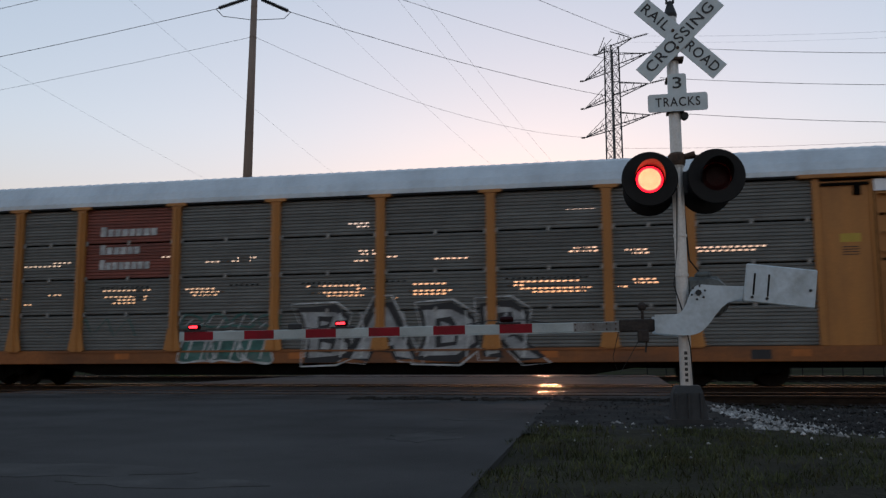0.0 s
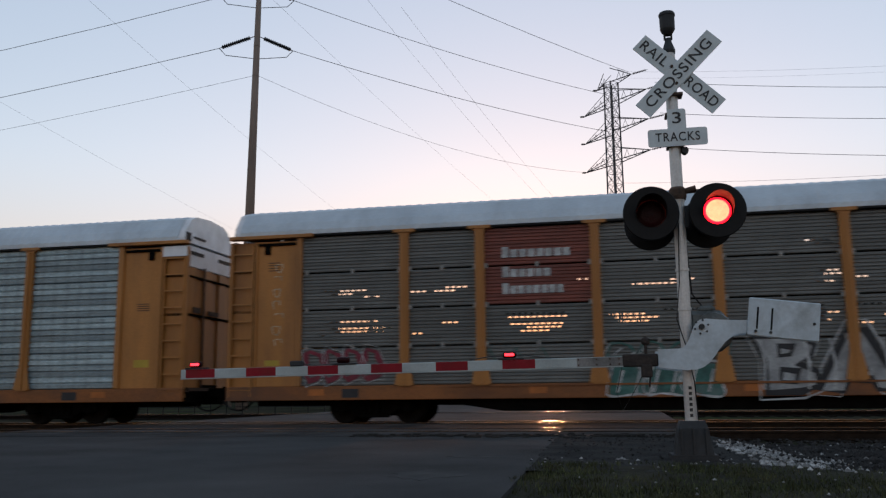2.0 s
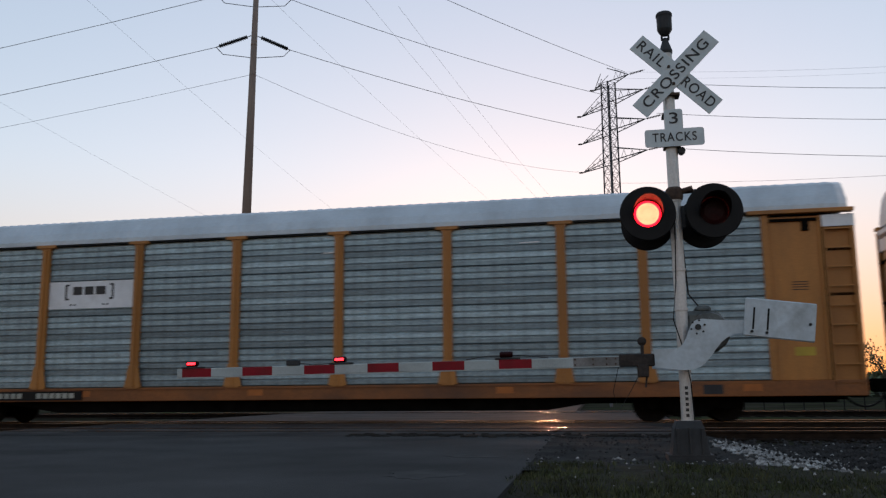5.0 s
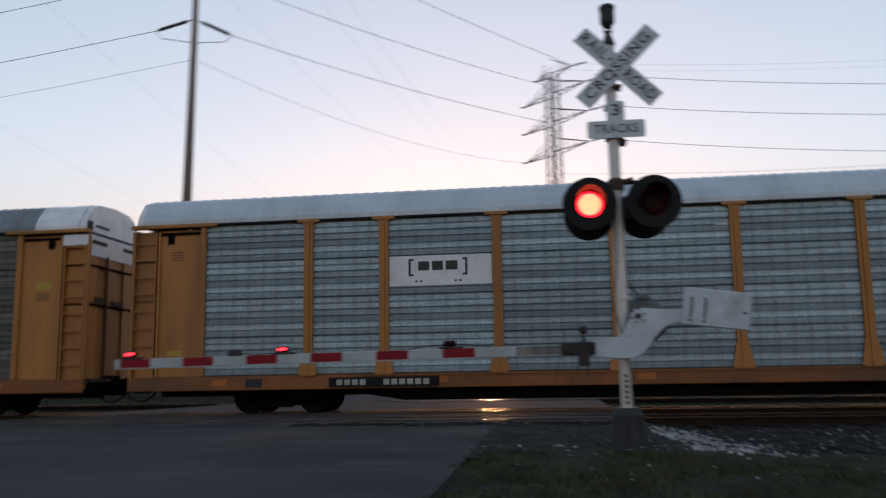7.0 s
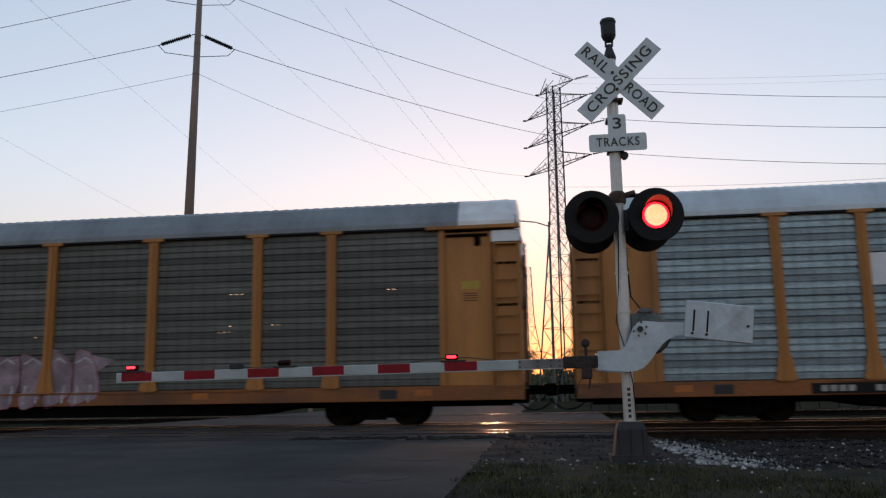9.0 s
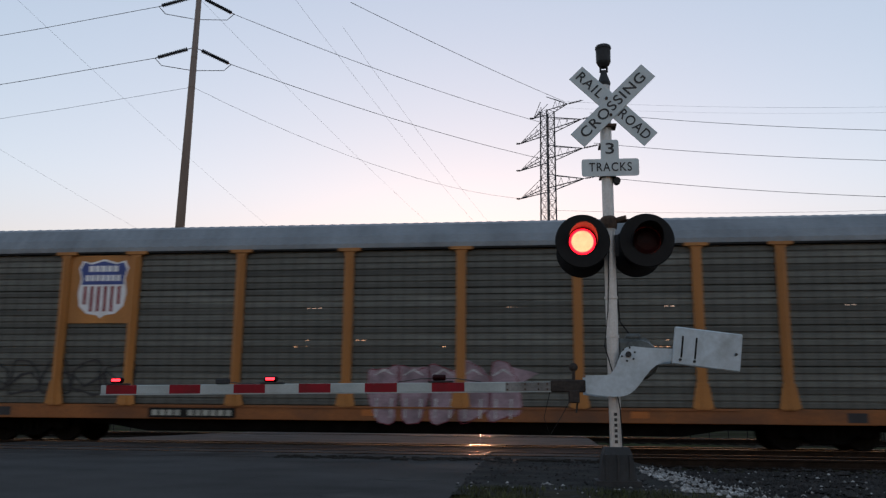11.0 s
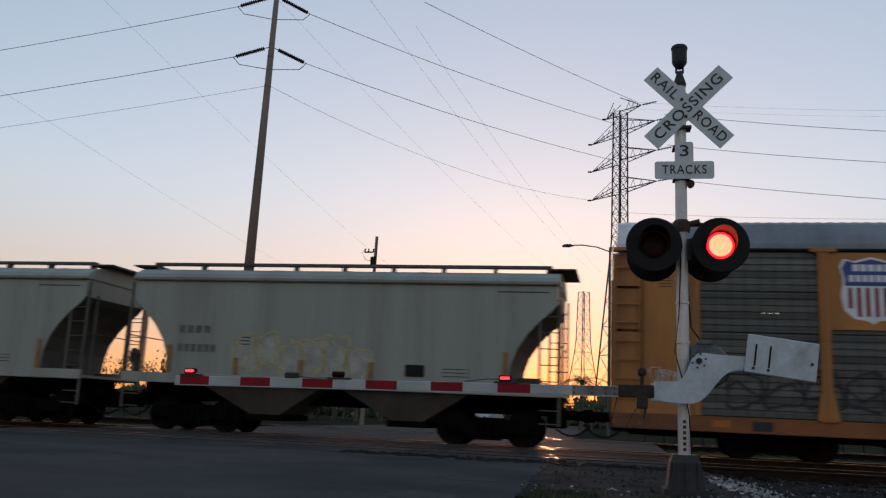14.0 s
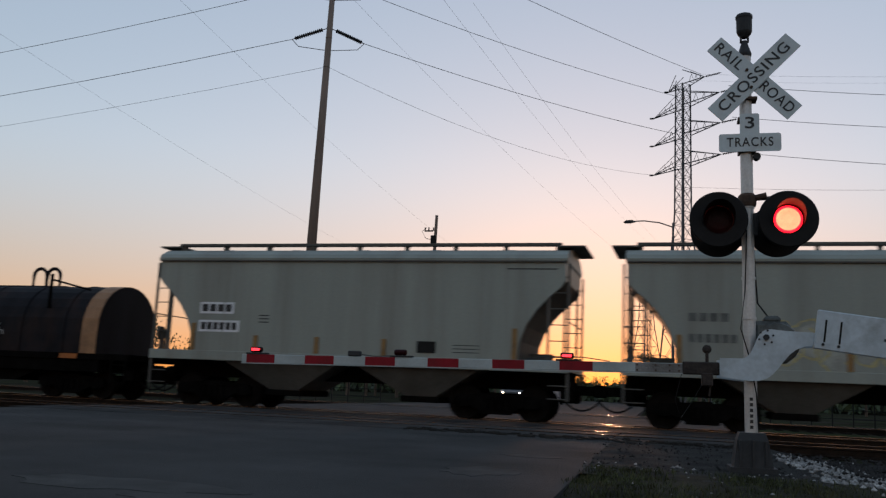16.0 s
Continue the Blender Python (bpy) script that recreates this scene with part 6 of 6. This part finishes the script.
        for y in (-0.9, 0.9):
            box(bm, e - 0.03, e + 0.03, y - 0.03, y + 0.03, 1.3, 3.6)
        box(bm, min(e - 1.1 * s, e - 0.5 * s), max(e - 1.1 * s, e - 0.5 * s), -0.12, 0.12, 1.36, 1.75)
        tube(bm, (e + 0.1 * s, -1.4, 2.5), (e + 0.1 * s, 1.4, 2.5), 0.016, n=5)
        if s < 0:
            tube(bm, (e - 0.02, -1.2, 1.95), (e + 0.04, -1.2, 1.95), 0.2, n=14)
            box(bm, e - 0.01, e + 0.10, -1.26, -1.14, 1.36, 1.95)
        part("end_post", bm, HOPPER_DARK, car)
        coupler(car, e + 0.12 * s, s)
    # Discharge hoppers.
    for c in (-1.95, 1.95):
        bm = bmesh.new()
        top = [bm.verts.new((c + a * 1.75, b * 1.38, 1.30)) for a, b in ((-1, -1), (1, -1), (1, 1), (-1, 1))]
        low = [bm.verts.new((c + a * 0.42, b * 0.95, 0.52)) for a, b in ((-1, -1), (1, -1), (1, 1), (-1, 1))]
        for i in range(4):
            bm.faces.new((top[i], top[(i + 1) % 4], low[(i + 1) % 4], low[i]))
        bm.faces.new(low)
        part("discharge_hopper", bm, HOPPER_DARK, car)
        boxes("outlet_gate", UNDER, car, (c - 0.52, c + 0.52, -1.0, 1.0, 0.36, 0.52), bevel=0.01)
    boxes("centre_sill", UNDER, car, (x0 - 0.1, x1 + 0.1, -0.28, 0.28, 0.80, 1.28))
    # Yellow stakes and side marks.
    for x, z in ((x0 + 1.22, 2.25), (x0 + 3.15, 1.95), (x0 + 4.95, 1.95), (x0 + 6.85, 1.95), (x1 - 1.25, 2.30)):
        boxes("stake_mark", STAKE, car, (x - 0.06, x + 0.06, -1.53, -1.485, 1.51, z), label="yellow side stake")
    boxes("side_seam", HOPPER, car, (x0 + 2.1, x0 + 2.13, -1.495, -1.488, 1.5, 4.0), (x0 + 4.4, x0 + 4.43, -1.495, -1.488, 1.5, 4.0), (x0 + 7.0, x0 + 7.03, -1.495, -1.488, 1.5, 4.0), (x0 + 9.3, x0 + 9.33, -1.495, -1.488, 1.5, 4.0))
    bm = bmesh.new()
    box(bm, x0 + 7.75, x0 + 8.25, -1.505, -1.488, 1.62, 1.92)
    part("notice_board", bm, BLACK, car, "small black notice board")
    bm = bmesh.new()
    for k in range(3):
        box(bm, x0 + 8.7, x0 + 9.4, -1.494, -1.489, 1.65 + k * 0.09, 1.67 + k * 0.09)
        box(bm, x0 + 3.2, x0 + 3.5, -1.494, -1.489, 2.3 + k * 0.09, 2.33 + k * 0.09)
    box(bm, x1 - 1.5, x1 - 0.2, -1.494, -1.489, 3.80, 3.83)
    each("stencil_bar", bm, CAST, car, "unreadable grey stencilled bars")
    if marks:
        bm = bmesh.new()
        box(bm, x0 + 1.36, x0 + 2.42, -1.493, -1.488, 2.52, 2.84)
        box(bm, x0 + 1.36, x0 + 2.62, -1.493, -1.488, 2.02, 2.34)
        each("mark_plate", bm, WHITE, car, "white mark plates")
    bm = bmesh.new()
    for i in range(4):
        box(bm, x0 + 1.44 + i * 0.24, x0 + 1.62 + i * 0.24, -1.498, -1.492, 2.58, 2.78)
    for i in range(6):
        box(bm, x0 + 1.44 + i * 0.19, x0 + 1.58 + i * 0.19, -1.498, -1.492, 2.08, 2.28)
    each("number_bar", bm, LETTER if marks else STENCIL, car, "dark bars in place of a car number")
    if graffiti:
        rng = random.Random(21)
        fill("graffiti_fill", car, FADED, [bubble(rng, x0 + 3.45 + k * 0.62, 2.06 + 0.16 * math.sin(2.2 * k), 0.60, 0.86 - 0.12 * (k % 2)) for k in range(6)], -1.4935, "faded white sprayed letters")
        strokes("graffiti_outline", car, SPRAY_YELLOW, [bubble(rng, x0 + 3.4 + k * 0.62, 2.08 + 0.16 * math.sin(2.2 * k), 0.70, 0.96 - 0.1 * (k % 2)) for k in range(6)] + [[(x0 + 3.2 + 0.55 * k + 0.25 * math.sin(a), 1.68 + 0.2 * a) for a in range(5)] for k in range(6)], 0.03, -1.4965, "faded yellow sprayed outlines")
    sets = truck(car, x0 + 1.75, r=0.44, base=1.78) + truck(car, x1 - 1.75, r=0.44, base=1.78)
    SIDE_SETS.append((car, sets))
    return car


hop_a = hopper("pale grey covered hopper car with faded yellow graffiti", False, True)
hop_b = hopper("pale grey covered hopper car with white mark plates", True, False)

LC = 13.6
coil = thing("coil_car", "dark rusty coil car with a rounded cover and tan band", "railway car", group="train cars")
c0, c1 = -LC / 2, LC / 2
def arch(r, z0, h):
    return [(-r, z0)] + [(-r * math.cos(math.pi * i / 14), z0 + 0.55 + (h - 0.55) * math.sin(math.pi * i / 14) ** 0.8) for i in range(15)] + [(r, z0)]
bm = bmesh.new()
prism(bm, arch(1.42, 1.30, 2.08), "x", c0 + 1.1, c1 - 1.1)
part("cover", bm, COIL, coil, "dark dented half-round cover")
bm = bmesh.new()
prism(bm, arch(1.435, 1.30, 2.095), "x", c1 - 1.65, c1 - 1.12)
prism(bm, arch(1.435, 1.30, 2.095), "x", c0 + 1.22, c0 + 1.75)
each("band", bm, TAN, coil, "tan painted band")
bm = bmesh.new()
for k in range(7):
    x = c0 + 2.3 + k * 1.5
    prism(bm, arch(1.45, 1.30, 2.10), "x", x, x + 0.05)
box(bm, c0 + 3.0, c1 - 3.3, -0.3, 0.3, 3.30, 3.38)
part("cover_rib", bm, COIL, coil)
bm = bmesh.new()
for x in (c1 - 4.53, c1 - 4.02):
    pts = [(x - 0.24, 0, 3.3)] + [(x - 0.24 * math.cos(math.pi * i / 8), 0, 3.74 + 0.22 * math.sin(math.pi * i / 8)) for i in range(9)] + [(x + 0.24, 0, 3.3)]
    path(bm, pts, 0.055, 7)
each("lifting_loop", bm, COIL, coil, "dark steel lifting loops")
bm = bmesh.new()
for k in range(6):
    x = c1 - 5.45 + k * 0.16
    path(bm, [(x, -1.432, 1.88), (x + 0.03, -1.430, 2.2 - 0.02 * k), (x + 0.10, -1.430, 2.12), (x + 0.05, -1.432, 2.0), (x + 0.13, -1.432, 1.9)], 0.014, 4)
each("scrawl", bm, SPRAY_WHITE, coil, "pale sprayed scrawl")
bm = bmesh.new()
box(bm, c1 - 3.0, c1 - 2.92, -1.35, -1.29, 2.6, 3.62)
path(bm, [(c1 - 2.95, -1.30, 3.45), (c1 - 1.6, -1.28, 3.15)], 0.03, 5)
part("hand_rail", bm, UNDER, coil)
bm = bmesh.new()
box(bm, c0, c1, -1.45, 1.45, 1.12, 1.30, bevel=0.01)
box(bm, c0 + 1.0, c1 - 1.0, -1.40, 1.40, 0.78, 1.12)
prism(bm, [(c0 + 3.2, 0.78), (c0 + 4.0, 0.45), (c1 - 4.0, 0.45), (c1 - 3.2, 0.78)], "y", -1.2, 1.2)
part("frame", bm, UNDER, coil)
bm = bmesh.new()
box(bm, c1 - 2.3, c1 - 1.7, -1.455, -1.451, 1.14, 1.28)
box(bm, c1 - 6.2, c1 - 5.2, -1.455, -1.451, 1.15, 1.26)
each("rust_patch", bm, ORANGE_PATCH, coil, "orange rust patches")
strokes("scrawl", coil, SPRAY_WHITE, [bubble(rng, c1 - 5.1 + k * 0.16, 1.78, rng.uniform(0.14, 0.22), rng.uniform(0.2, 0.3), 9)[:rng.choice((6, 8, 10))] for k in range(5)], 0.016, -1.455, "small white scrawled tag")
for s in (-1, 1):
    e = c0 if s < 0 else c1
    bm = bmesh.new()
    for x in (e - 0.05 * s, e - 0.5 * s):
        box(bm, x - 0.02, x + 0.02, -1.47, -1.43, 0.45, 1.3)
    for z in (0.5, 0.75, 1.0):
        tube(bm, (e - 0.05 * s, -1.45, z), (e - 0.5 * s, -1.45, z), 0.014, n=5)
    part("step", bm, UNDER, coil)
coupler(coil, c0, -1)
coupler(coil, c1, 1)
SIDE_SETS.append((coil, truck(coil, c0 + 2.1) + truck(coil, c1 - 2.1)))

# ---- what moves ----
# Place of the left end of the first full car along the track, by seconds.
RUN = [(0.0, -20.79), (2.5, -6.78), (4.5, 4.58), (7.5, 21.60), (9.5, 33.10), (12.5, 50.25), (13.0, 53.25), (13.5, 56.22), (14.2, 60.20), (16.0, 70.80)]
PITCH = 29.29                   # from car to car
HOP = -59.90 - LH / 2           # middle of the first hopper
OFFSETS = {car_a: LB / 2, car_b: LB / 2 - PITCH, car_c: LB / 2 - 2 * PITCH, car_z: LB / 2 + PITCH,
           hop_a: HOP, hop_b: HOP - LH - 1.50, coil: HOP - 1.5 * LH - 1.50 - 0.85 - LC / 2}
FIRST, HALF = 0.375, 0.5953     # first change of the flashing lights, and their half period


def run_at(t):
    for (t0, x0), (t1, x1) in zip(RUN, RUN[1:]):
        if t <= t1:
            return x0 + (x1 - x0) * (t - t0) / (t1 - t0)
    return RUN[-1][1]


UNEVEN = {6: -1, 7: 1, 11: -1, 12: 1, 22: -2}  # beats that come a little early or late


def flash_rows(place, lit_first):
    """A lamp that turns its lit face forward and back each half period; it lights just before its twin goes dark."""
    rows, angle, lit = [], 0 if lit_first else 180, lit_first
    rows.append((0.0, pose(*place, 0, 0, angle)))
    t, n = FIRST, 0
    while t < 16.0:
        end = round(t * FPS) + (3 if lit else 0) + UNEVEN.get(n, 0)
        for k in range(3):
            rows.append(((end - 2 + k) / FPS, pose(*place, 0, 0, angle + 89.8 * k)))
        angle, lit = angle + 180, not lit
        t, n = t + HALF, n + 1
    rows.append((16.0, pose(*place, 0, 0, angle)))
    return rows


def motions():
    for car, off in OFFSETS.items():
        walk(car, [(t, ALONG @ pose(x + off, YT, 0)) for t, x in RUN])
    for car, sets in SIDE_SETS:
        for w, x, r in sets:
            walk(w, [(k / 10, pose(x, 0, r, 0, math.degrees((run_at(k / 10) - RUN[0][1]) / r), 0)) for k in range(161)])
    for k, rotor in enumerate(ROTORS):
        walk(rotor, flash_rows(rotor.location[:], k == 0))
    for k in (1, 2):
        walk(ARM_ROTORS[k], flash_rows(ARM_ROTORS[k].location[:], k == 1))


motions()
